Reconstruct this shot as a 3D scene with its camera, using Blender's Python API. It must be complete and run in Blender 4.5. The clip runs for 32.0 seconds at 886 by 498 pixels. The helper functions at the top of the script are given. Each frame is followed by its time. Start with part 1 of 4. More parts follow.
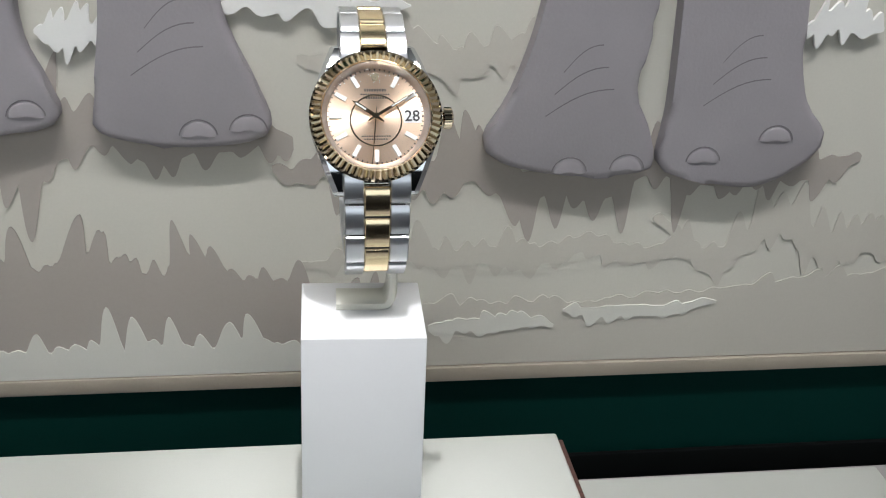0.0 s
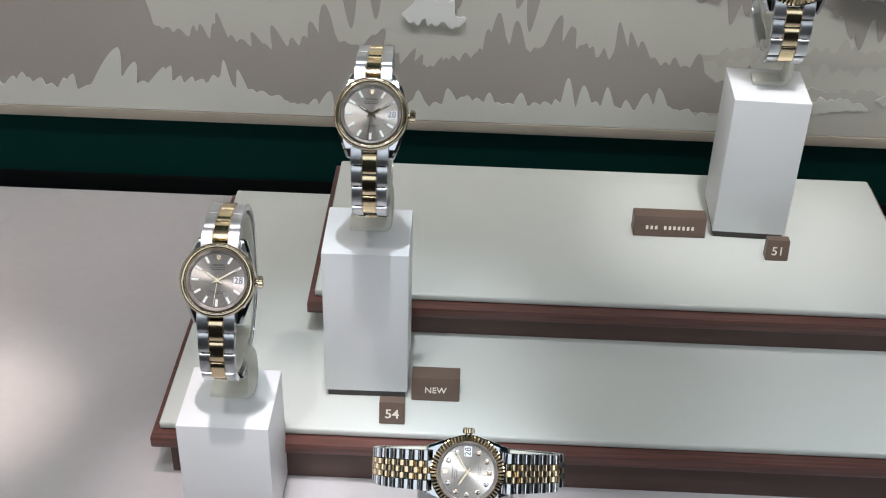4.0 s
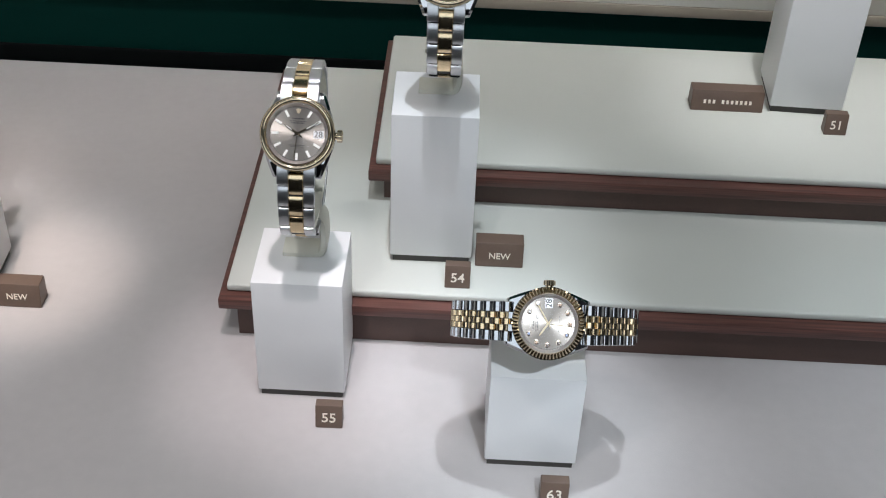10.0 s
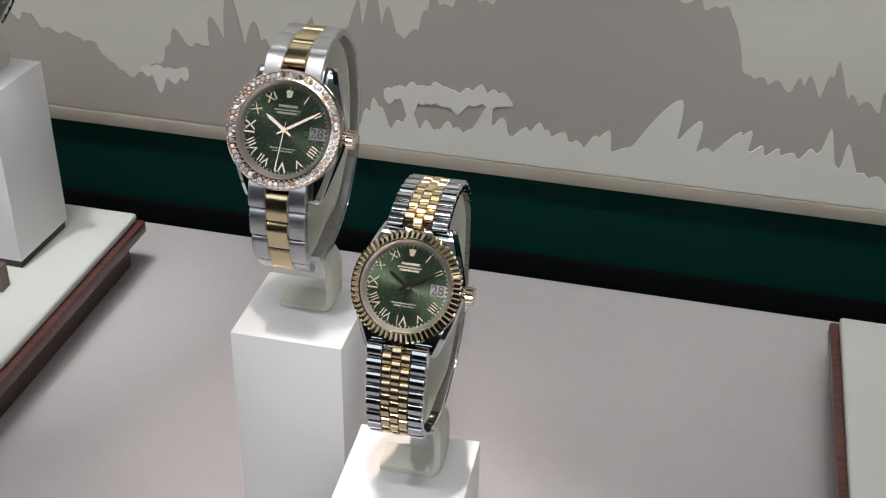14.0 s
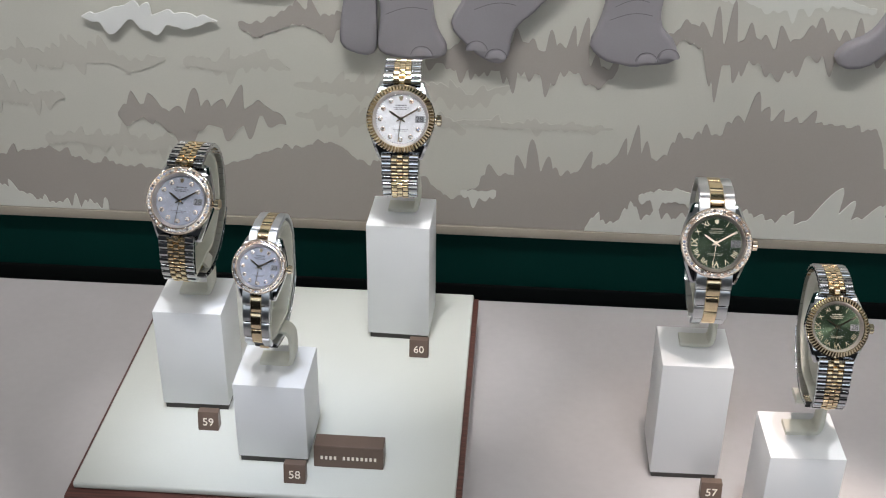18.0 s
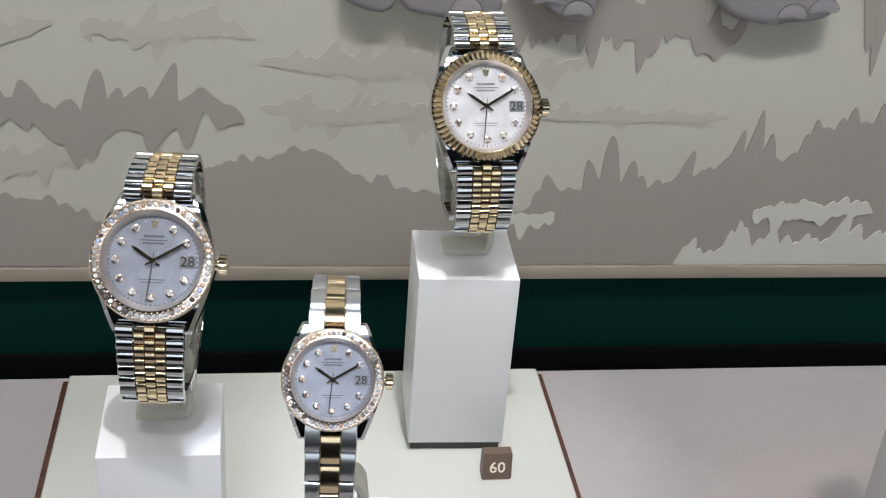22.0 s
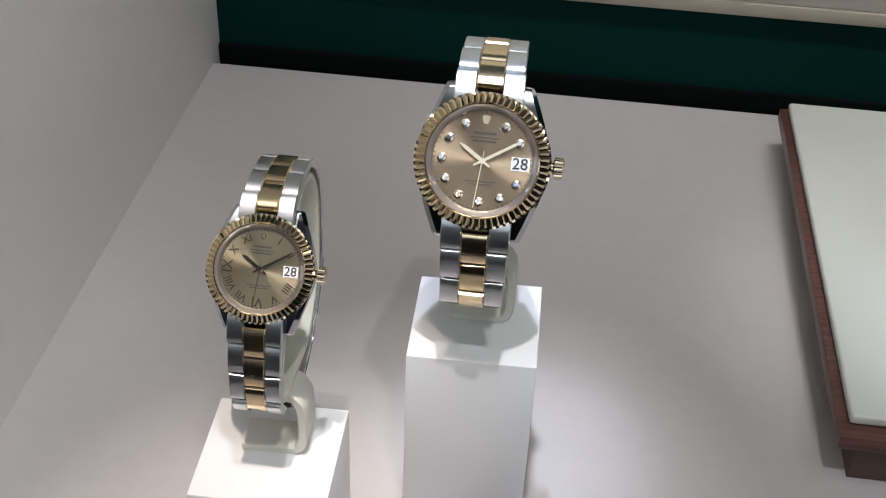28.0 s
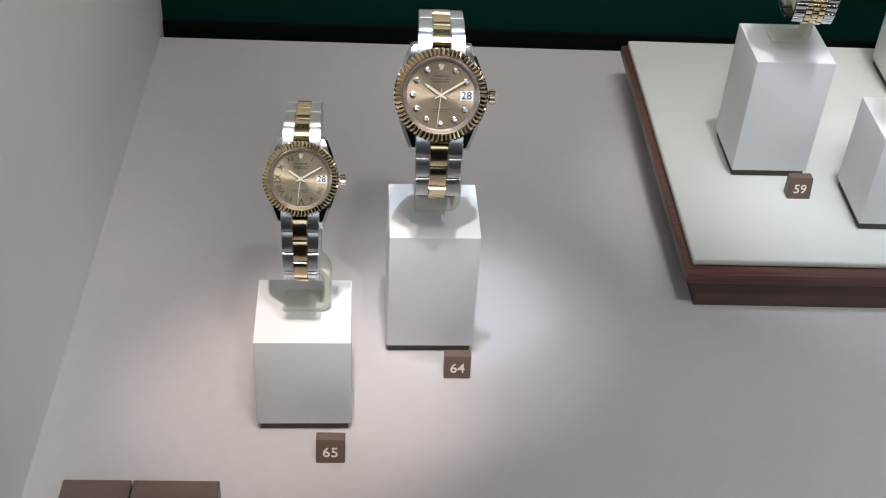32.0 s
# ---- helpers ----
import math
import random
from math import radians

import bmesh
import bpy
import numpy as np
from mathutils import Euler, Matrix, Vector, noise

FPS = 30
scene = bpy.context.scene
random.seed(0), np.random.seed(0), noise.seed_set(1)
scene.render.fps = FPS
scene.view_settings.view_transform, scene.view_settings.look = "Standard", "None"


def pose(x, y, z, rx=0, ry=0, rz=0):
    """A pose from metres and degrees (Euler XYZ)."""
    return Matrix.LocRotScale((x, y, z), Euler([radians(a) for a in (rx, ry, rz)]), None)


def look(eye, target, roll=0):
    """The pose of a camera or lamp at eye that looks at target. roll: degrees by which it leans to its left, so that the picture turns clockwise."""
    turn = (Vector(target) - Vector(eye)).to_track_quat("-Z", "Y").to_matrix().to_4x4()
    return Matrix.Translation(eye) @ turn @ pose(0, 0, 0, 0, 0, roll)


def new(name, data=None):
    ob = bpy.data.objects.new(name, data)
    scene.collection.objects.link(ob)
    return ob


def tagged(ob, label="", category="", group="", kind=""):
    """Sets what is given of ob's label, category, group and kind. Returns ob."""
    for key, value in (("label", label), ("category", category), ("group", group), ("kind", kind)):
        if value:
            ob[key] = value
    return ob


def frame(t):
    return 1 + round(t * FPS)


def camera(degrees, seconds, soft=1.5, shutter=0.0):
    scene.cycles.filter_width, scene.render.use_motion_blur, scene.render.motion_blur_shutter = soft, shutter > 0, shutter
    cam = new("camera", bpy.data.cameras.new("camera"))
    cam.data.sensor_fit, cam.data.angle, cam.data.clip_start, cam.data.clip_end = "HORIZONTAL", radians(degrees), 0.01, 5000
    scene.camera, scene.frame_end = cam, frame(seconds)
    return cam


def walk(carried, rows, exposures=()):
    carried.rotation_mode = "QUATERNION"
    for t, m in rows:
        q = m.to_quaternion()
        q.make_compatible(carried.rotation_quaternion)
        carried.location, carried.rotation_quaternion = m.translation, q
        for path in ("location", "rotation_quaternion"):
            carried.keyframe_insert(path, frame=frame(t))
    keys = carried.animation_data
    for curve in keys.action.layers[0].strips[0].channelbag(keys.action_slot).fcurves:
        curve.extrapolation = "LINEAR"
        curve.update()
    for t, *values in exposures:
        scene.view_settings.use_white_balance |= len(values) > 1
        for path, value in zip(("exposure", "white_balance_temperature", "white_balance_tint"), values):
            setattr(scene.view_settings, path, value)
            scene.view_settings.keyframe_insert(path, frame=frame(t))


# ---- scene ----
cam = camera(39.75, 32.0, 1.1)

# seconds, eye and target in metres, roll in degrees
PATH = [
    (0, (1.1095, -0.4536, 0.3282), (1.3879, 1.3411, -0.5093), 2.51),
    (0.5, (1.1086, -0.3993, 0.3021), (1.4010, 1.3960, -0.5295), 2.65),
    (1, (1.0987, -0.4703, 0.3339), (1.3489, 1.3221, -0.5174), 2.20),
    (1.5, (1.0619, -0.6179, 0.4165), (1.3141, 1.1388, -0.5058), 1.91),
    (2, (1.0357, -0.6735, 0.4517), (1.2770, 1.0514, -0.5313), 2.47),
    (2.5, (1.0113, -0.6811, 0.4386), (1.2217, 1.0399, -0.5584), 3.13),
    (3, (1.0027, -0.6828, 0.4313), (1.1038, 1.0182, -0.6158), 2.30),
    (3.5, (0.9810, -0.6884, 0.4307), (1.0256, 0.9910, -0.6545), 2.74),
    (4, (0.9792, -0.6912, 0.4259), (0.9495, 0.9697, -0.6879), 1.76),
    (4.5, (0.9771, -0.6954, 0.4305), (0.9326, 0.9595, -0.6916), 0.69),
    (6.5, (0.9670, -0.6899, 0.4298), (0.9288, 0.9660, -0.6912), 0.92),
    (7, (0.9667, -0.6991, 0.4361), (0.9352, 0.9859, -0.6409), 0.90),
    (7.5, (0.9684, -0.7033, 0.4316), (0.9297, 0.9776, -0.6515), 1.01),
    (8, (0.9659, -0.7030, 0.4158), (0.9539, 0.9387, -0.7265), 1.36),
    (8.5, (0.9653, -0.7056, 0.4113), (0.9709, 0.9015, -0.7792), 1.71),
    (9, (0.9653, -0.7095, 0.4062), (0.9759, 0.8873, -0.7980), 1.72),
    (9.5, (0.9617, -0.7052, 0.4064), (0.9656, 0.8755, -0.8189), 2.16),
    (10, (0.9476, -0.7083, 0.4059), (0.9280, 0.8737, -0.8177), 2.41),
    (10.5, (0.9306, -0.7101, 0.4000), (0.8542, 0.8862, -0.8025), 2.93),
    (11, (0.9157, -0.7150, 0.4142), (0.7142, 0.8846, -0.7693), 2.41),
    (11.5, (0.8931, -0.7113, 0.4191), (0.5235, 0.8998, -0.7068), 1.47),
    (12, (0.8718, -0.7015, 0.4319), (0.4309, 0.9145, -0.6609), 0.02),
    (12.5, (0.8494, -0.6982, 0.4352), (0.3894, 0.9284, -0.6338), -0.73),
    (13, (0.8342, -0.6996, 0.4359), (0.3867, 0.9515, -0.6003), -1.50),
    (13.5, (0.8233, -0.7001, 0.4368), (0.4215, 0.9722, -0.5840), -0.49),
    (14, (0.7699, -0.5064, 0.3295), (0.3869, 1.1501, -0.7238), 1.15),
    (14.5, (0.7528, -0.5294, 0.3488), (0.4771, 1.1288, -0.7348), 2.33),
    (16.5, (0.7929, -0.8494, 0.4809), (0.4947, 0.8741, -0.4889), 1.50),
    (17, (0.7848, -0.8193, 0.4794), (0.4494, 0.8882, -0.5064), 1.41),
    (17.5, (0.7331, -0.7907, 0.4785), (0.3780, 0.9144, -0.5048), 0.54),
    (18, (0.5340, -0.7600, 0.4859), (0.4220, 0.9629, -0.5237), 0.70),
    (18.5, (0.4371, -0.7611, 0.4877), (0.5003, 0.9726, -0.5075), 1.85),
    (19, (0.4305, -0.7480, 0.5024), (0.5502, 0.9658, -0.5216), 3.53),
    (19.5, (0.3849, -0.7253, 0.4954), (0.5426, 0.9842, -0.5305), 3.07),
    (20, (0.3576, -0.6071, 0.4248), (0.6021, 1.0941, -0.5980), 3.94),
    (20.5, (0.3751, -0.5298, 0.3927), (0.6579, 1.1676, -0.6266), 4.91),
    (21, (0.3888, -0.4952, 0.3615), (0.6892, 1.2311, -0.6026), 4.56),
    (21.5, (0.3842, -0.4935, 0.3617), (0.6740, 1.2364, -0.5994), 5.24),
    (22, (0.3862, -0.5026, 0.3579), (0.6624, 1.2162, -0.6266), 4.42),
    (22.5, (0.3839, -0.5164, 0.3493), (0.6545, 1.1750, -0.6832), 4.28),
    (23, (0.3803, -0.5346, 0.3504), (0.6105, 1.1114, -0.7622), 5.08),
    (23.5, (0.3730, -0.5391, 0.3346), (0.5574, 1.0892, -0.8120), 4.80),
    (24, (0.3591, -0.5414, 0.3374), (0.5039, 1.0352, -0.8846), 4.54),
    (24.5, (0.3441, -0.5447, 0.3252), (0.3811, 1.0118, -0.9302), 3.03),
    (25, (0.3034, -0.5553, 0.3217), (0.3047, 0.9879, -0.9505), 4.02),
    (25.5, (0.2786, -0.5605, 0.3182), (0.1301, 0.9483, -0.9863), 2.00),
    (26, (0.2414, -0.5764, 0.3107), (0.0387, 0.9427, -0.9743), 1.97),
    (26.5, (0.2272, -0.5876, 0.3100), (-0.0476, 0.9506, -0.9383), -0.02),
    (28.5, (0.1624, -0.5654, 0.3203), (0.0971, 1.0364, -0.8756), 3.22),
    (29, (0.1421, -0.5684, 0.3234), (0.1872, 1.0303, -0.8774), 3.36),
    (29.5, (0.1410, -0.6138, 0.3534), (0.2304, 1.0077, -0.8140), 3.44),
    (30, (0.1422, -0.6847, 0.4036), (0.2335, 0.9458, -0.7510), 2.97),
    (30.5, (0.1402, -0.6955, 0.4041), (0.2457, 0.9388, -0.7439), 3.17),
    (31, (0.1403, -0.7021, 0.4000), (0.2539, 0.9143, -0.7724), 3.44),
    (31.5, (0.1408, -0.7070, 0.3985), (0.2617, 0.8797, -0.8131), 3.56),
    (32, (0.1421, -0.7086, 0.3965), (0.2540, 0.8484, -0.8537), 3.77),
]
EXPOSURES = ((0, 0.24), (1.5, 0.25), (3, 0.08), (7, -0.14), (9, -0.18), (12, -0.14), (14, -0.02), (18, -0.02), (20, -0.05), (22, 0.02), (24, -0.10), (26, -0.12), (29, -0.06), (31, -0.08), (32, -0.09))
walk(cam, [(t, look(eye, target, roll)) for t, eye, target, roll in PATH], EXPOSURES)

# ---- light ----
world = bpy.data.worlds.new("world")
scene.world = world
world.use_nodes = True
world.node_tree.nodes["Background"].inputs[0].default_value = (0.85, 0.92, 1.0, 1)
world.node_tree.nodes["Background"].inputs[1].default_value = 0.10


def area_lamp(name, eye, target, width, depth, watts, colour):
    data = bpy.data.lights.new(name, "AREA")
    data.shape, data.size, data.size_y, data.energy, data.color = "RECTANGLE", width, depth, watts, colour
    lamp = new(name, data)
    lamp.matrix_world = look(eye, target)
    return lamp


def spot_and_fill_lamp(name, eye, target, degrees, watts, colour, radius=0.012, blend=0.6):
    data = bpy.data.lights.new(name, "SPOT")
    data.energy, data.color, data.spot_size, data.spot_blend, data.shadow_soft_size = watts, colour, radians(degrees), blend, radius
    lamp = new(name, data)
    lamp.matrix_world = look(eye, target)
    return lamp


PEACH = (1.0, 0.80, 0.69)
ICE, PINK = (0.72, 0.81, 1.0), (1.0, 0.91, 0.95)
COOL, NEUTRAL, WARM = (0.82, 0.91, 1.0), (0.98, 0.98, 1.0), (1.0, 0.86, 0.78)
strip = area_lamp("ceiling_strip_lamp", (0.75, -0.38, 0.90), (0.75, -0.10, 0.20), 1.7, 0.03, 0.5, NEUTRAL)
strip.data.spread = radians(112)
washer = area_lamp("wall_washer_lamp", (0.82, -0.31, 0.92), (0.82, 0.0, 0.34), 1.62, 0.03, 1.72, NEUTRAL)
washer.data.spread = radians(50)
area_lamp("passage_panel_lamp", (0.75, -1.15, 0.60), (0.75, -0.25, 0.08), 1.7, 0.44, 3.0, COOL)
# a downlight over each watch, two for floor pools, and added fill spots
for x, y, aim_x, aim_y, wide, watts, colour in (
    (0.150, -0.290, 0.180, -0.262, 8, 2.5, ICE),
    (0.172, -0.420, 0.168, -0.280, 14, 2.0, NEUTRAL),
    (0.112, -0.465, 0.113, -0.330, 13, 2.5, WARM),
    # added spot that brightens the left wall; no such lamp is known
    (0.170, -0.440, -0.170, -0.300, 42, 2.3, NEUTRAL),
    (0.352, -0.310, 0.350, -0.170, 15, 1.5, NEUTRAL),
    (0.412, -0.355, 0.404, -0.215, 15, 1.5, ICE),
    (0.458, -0.225, 0.466, -0.090, 16, 1.9, NEUTRAL),
    (0.645, -0.315, 0.645, -0.175, 15, 1.4, WARM),
    (0.665, -0.245, 0.722, -0.226, 9, 2.3, PEACH),
    (0.708, -0.365, 0.700, -0.230, 14, 1.8, NEUTRAL),
    (0.893, -0.415, 0.888, -0.285, 13, 2.2, PINK),
    (0.943, -0.355, 0.938, -0.220, 15, 1.7, COOL),
    (0.985, -0.375, 0.985, -0.350, 17, 2.0, COOL),
    # added beam that brightens the white front of the low plinth
    (1.130, -0.980, 0.985, -0.338, 9, 3.6, COOL),
    (1.137, -0.235, 1.142, -0.100, 16, 1.7, NEUTRAL),
    (1.283, -0.500, 1.240, -0.310, 24, 1.9, COOL),
    # added wide fill for the floor between the plinths
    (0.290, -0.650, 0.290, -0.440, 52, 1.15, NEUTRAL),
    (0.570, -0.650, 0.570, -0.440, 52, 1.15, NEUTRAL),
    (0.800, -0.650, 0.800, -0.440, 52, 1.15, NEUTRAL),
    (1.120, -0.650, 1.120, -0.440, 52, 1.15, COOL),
):
    spot_and_fill_lamp("spot_and_fill_lamp", (x, y, 0.86), (aim_x, aim_y, 0.05), wide, watts * 7.4, colour, 0.006, 1.0)


# ---- materials ----
def material(name, colour, rough=0.5, metal=0.0, vary=0.12, scale=40.0, fine=900.0, bump=0.0, bump_scale=1500.0, coat=0.0, sheen=0.0, spec=0.5):
    """A principled material with stains at two scales and a fine relief."""
    m = bpy.data.materials.new(name)
    m.use_nodes = True
    nodes, links = m.node_tree.nodes, m.node_tree.links
    b = nodes["Principled BSDF"]
    b.inputs["Metallic"].default_value = metal
    b.inputs["Coat Weight"].default_value = coat
    b.inputs["Sheen Weight"].default_value = sheen
    b.inputs["Specular IOR Level"].default_value = spec
    coord = nodes.new("ShaderNodeTexCoord")
    big, small = nodes.new("ShaderNodeTexNoise"), nodes.new("ShaderNodeTexNoise")
    big.inputs["Scale"].default_value, small.inputs["Scale"].default_value = scale, fine
    big.inputs["Detail"].default_value, small.inputs["Detail"].default_value = 3, 2
    mix = nodes.new("ShaderNodeMath")
    mix.operation = "MULTIPLY_ADD"
    links.new(coord.outputs["Object"], big.inputs["Vector"])
    links.new(coord.outputs["Object"], small.inputs["Vector"])
    links.new(small.outputs["Fac"], mix.inputs[0])
    mix.inputs[1].default_value = 0.35
    links.new(big.outputs["Fac"], mix.inputs[2])
    ramp = nodes.new("ShaderNodeValToRGB")
    ramp.color_ramp.elements[0].position, ramp.color_ramp.elements[1].position = 0.40, 0.95
    ramp.color_ramp.elements[0].color = (*[c * (1 - vary) for c in colour], 1)
    ramp.color_ramp.elements[1].color = (*[min(1, c * (1 + vary)) for c in colour], 1)
    links.new(mix.outputs[0], ramp.inputs[0])
    links.new(ramp.outputs[0], b.inputs["Base Color"])
    gloss = nodes.new("ShaderNodeMapRange")
    gloss.inputs["To Min"].default_value, gloss.inputs["To Max"].default_value = max(0.02, rough * 0.85), min(1, rough * 1.15)
    links.new(big.outputs["Fac"], gloss.inputs[0])
    links.new(gloss.outputs[0], b.inputs["Roughness"])
    if bump:
        grain, relief = nodes.new("ShaderNodeTexNoise"), nodes.new("ShaderNodeBump")
        grain.inputs["Scale"].default_value, grain.inputs["Detail"].default_value = bump_scale, 3
        relief.inputs["Strength"].default_value, relief.inputs["Distance"].default_value = bump, 0.0004
        links.new(coord.outputs["Object"], grain.inputs["Vector"])
        links.new(grain.outputs["Fac"], relief.inputs["Height"])
        links.new(relief.outputs[0], b.inputs["Normal"])
    return m


def wood_material(name, dark, light):
    m = material(name, dark, 0.38, coat=0.15)
    nodes, links = m.node_tree.nodes, m.node_tree.links
    b = nodes["Principled BSDF"]
    coord, stretch, wave = nodes.new("ShaderNodeTexCoord"), nodes.new("ShaderNodeMapping"), nodes.new("ShaderNodeTexNoise")
    stretch.inputs["Scale"].default_value = (6, 160, 260)
    wave.inputs["Scale"].default_value, wave.inputs["Detail"].default_value = 4, 4
    ramp = nodes.new("ShaderNodeValToRGB")
    ramp.color_ramp.elements[0].position, ramp.color_ramp.elements[1].position = 0.3, 0.75
    ramp.color_ramp.elements[0].color, ramp.color_ramp.elements[1].color = (*dark, 1), (*light, 1)
    links.new(coord.outputs["Object"], stretch.inputs["Vector"])
    links.new(stretch.outputs[0], wave.inputs["Vector"])
    links.new(wave.outputs["Fac"], ramp.inputs[0])
    links.new(ramp.outputs[0], b.inputs["Base Color"])
    return m


def dial_material(name, colour, rough=0.36, metal=0.85, spin=0.85):
    """Sunburst brushing: stretched highlights that turn round the middle."""
    m = bpy.data.materials.new(name)
    m.use_nodes = True
    nodes, links = m.node_tree.nodes, m.node_tree.links
    b = nodes["Principled BSDF"]
    b.inputs["Base Color"].default_value = (*colour, 1)
    b.inputs["Metallic"].default_value, b.inputs["Roughness"].default_value = metal, rough
    b.inputs["Anisotropic"].default_value = spin
    tangent = nodes.new("ShaderNodeTangent")
    tangent.direction_type, tangent.axis = "RADIAL", "Z"
    links.new(tangent.outputs[0], b.inputs["Tangent"])
    b.inputs["Anisotropic Rotation"].default_value = 0.0
    return m


def pearl_material(name, colour):
    m = material(name, colour, 0.22, 0.3, vary=0.2, scale=120, fine=420, coat=0.5)
    return m


def glass_material(name, ior=1.45):
    """Thin clear crystal: see-through, with a mirror gloss that grows at the edge."""
    m = bpy.data.materials.new(name)
    m.use_nodes = True
    nodes, links = m.node_tree.nodes, m.node_tree.links
    nodes.remove(nodes["Principled BSDF"])
    clear, gloss, mix, edge = nodes.new("ShaderNodeBsdfTransparent"), nodes.new("ShaderNodeBsdfGlossy"), nodes.new("ShaderNodeMixShader"), nodes.new("ShaderNodeFresnel")
    gloss.inputs["Roughness"].default_value, edge.inputs["IOR"].default_value = 0.02, ior
    links.new(edge.outputs[0], mix.inputs[0])
    links.new(clear.outputs[0], mix.inputs[1])
    links.new(gloss.outputs[0], mix.inputs[2])
    links.new(mix.outputs[0], nodes["Material Output"].inputs["Surface"])
    return m


def gem_material(name):
    """Cut stones: each takes another random tone, sparkle painted into its colour."""
    m = bpy.data.materials.new(name)
    m.use_nodes = True
    nodes, links = m.node_tree.nodes, m.node_tree.links
    p = nodes["Principled BSDF"]
    info, ramp = nodes.new("ShaderNodeObjectInfo"), nodes.new("ShaderNodeValToRGB")
    ramp.color_ramp.interpolation = "CONSTANT"
    tones = ((0.0, (0.95, 0.93, 0.92)), (0.30, (0.85, 0.60, 0.46)), (0.50, (0.62, 0.63, 0.68)), (0.62, (0.98, 0.98, 1.0)), (0.82, (0.25, 0.22, 0.22)), (0.93, (0.62, 0.70, 0.95)))
    ramp.color_ramp.elements[0].color = (*tones[0][1], 1)
    ramp.color_ramp.elements[1].position, ramp.color_ramp.elements[1].color = tones[1][0], (*tones[1][1], 1)
    for at, colour in tones[2:]:
        ramp.color_ramp.elements.new(at).color = (*colour, 1)
    links.new(info.outputs["Random"], ramp.inputs[0])
    links.new(ramp.outputs[0], p.inputs["Base Color"])
    p.inputs["Metallic"].default_value, p.inputs["Roughness"].default_value = 0.6, 0.08
    p.inputs["Coat Weight"].default_value = 1.0
    return m


WHITE = material("white_lacquer", (0.80, 0.80, 0.80), 0.42, vary=0.02, scale=30, bump=0.03)
PLINTH_FOOT = material("plinth_foot_dark", (0.05, 0.045, 0.04), 0.6)
SUEDE = material("floor_suede", (0.462, 0.432, 0.425), 0.8, vary=0.07, scale=9, fine=160, bump=0.12, sheen=0.2)
LEATHER = material("pad_leather", (0.58, 0.59, 0.545), 0.55, vary=0.03, scale=14, bump=0.15, bump_scale=2500)
WOOD = wood_material("mahogany", (0.055, 0.020, 0.015), (0.15, 0.058, 0.045))
RISER = material("riser_brown", (0.080, 0.044, 0.035), 0.5, vary=0.2)
GREEN = material("green_wall", (0.0003, 0.024, 0.0195), 0.7, vary=0.12, scale=6, fine=700, bump=0.1, spec=0.08)
PALE = material("mural_pale", (0.56, 0.545, 0.48), 0.75, vary=0.05, scale=8, bump=0.1)
TAUPE = material("mural_taupe", (0.365, 0.33, 0.295), 0.75, vary=0.05, scale=8, bump=0.1)
MID = material("mural_mid", (0.51, 0.487, 0.428), 0.75, vary=0.05, scale=8, bump=0.1)
CHALK = material("mural_chalk", (0.64, 0.635, 0.575), 0.7, vary=0.04, scale=8, bump=0.08)
CLOUD = material("mural_white", (0.74, 0.74, 0.71), 0.7, vary=0.03, scale=8)
HIDE = material("elephant_hide", (0.29, 0.27, 0.285), 0.62, vary=0.06, scale=30, bump=0.3, bump_scale=700)
NAIL = material("elephant_nail", (0.29, 0.27, 0.285), 0.55, vary=0.05)
# darker than the hide: the shade inside grooves put into the colour
CREASE_SHADE = material("hide_crease_shade", (0.165, 0.15, 0.16), 0.8)
FOOT_SHADE = material("wall_foot_shade", (0.004, 0.005, 0.005), 0.9, spec=0.05)
FRAME = material("mural_frame_tan", (0.36, 0.32, 0.26), 0.5, vary=0.08, bump=0.1)
SIDE = material("side_wall_paint", (0.76, 0.74, 0.71), 0.7, vary=0.05, scale=7, bump=0.06)
DIM = material("unseen_room_grey", (0.055, 0.055, 0.06), 0.8)
CEILING = material("ceiling_paint", (0.45, 0.45, 0.44), 0.8)
STAND = material("stand_cream", (0.70, 0.69, 0.60), 0.5, vary=0.04, bump=0.06)
TAG = material("tag_brown", (0.135, 0.090, 0.068), 0.42, vary=0.12, scale=60, bump=0.05)
PRINT = material("tag_print", (0.85, 0.78, 0.68), 0.5, vary=0.02)
STEEL = material("steel_polished", (0.66, 0.67, 0.69), 0.06, 1.0, vary=0.03)
BRUSHED = material("steel_brushed", (0.66, 0.67, 0.69), 0.30, 1.0, vary=0.05)
FLANGE = material("flange_pale", (0.66, 0.62, 0.60), 0.34, 0.9, vary=0.03)
GOLD = material("gold_polished", (0.81, 0.69, 0.50), 0.06, 1.0, vary=0.03)
ROSE = material("rose_gold_polished", (0.84, 0.67, 0.51), 0.10, 1.0, vary=0.03)
LINK_GOLD = material("gold_link", (0.88, 0.71, 0.46), 0.17, 1.0, vary=0.03)
GEM = gem_material("gem_sparkle")
GEM_SETTING = material("gem_setting", (0.86, 0.73, 0.62), 0.2, 1.0)
LINK_GAP = material("link_gap_dark", (0.05, 0.05, 0.05), 0.5, 0.6)
CRYSTAL = glass_material("crystal", 1.16)
DATE_WHITE = material("date_white", (0.80, 0.80, 0.80), 0.5, vary=0.02)
DATE_BLACK = material("date_grey", (0.19, 0.19, 0.20), 0.4)
INK = material("ink_dark", (0.035, 0.033, 0.035), 0.5)
INK_PALE = material("ink_pale", (0.50, 0.47, 0.36), 0.5)
NUMERAL_DARK = material("numeral_bronze", (0.045, 0.030, 0.017), 0.5, 0.0, vary=0.03)
NUMERAL = material("numeral_gold", (0.80, 0.68, 0.48), 0.24, 1.0, vary=0.03)
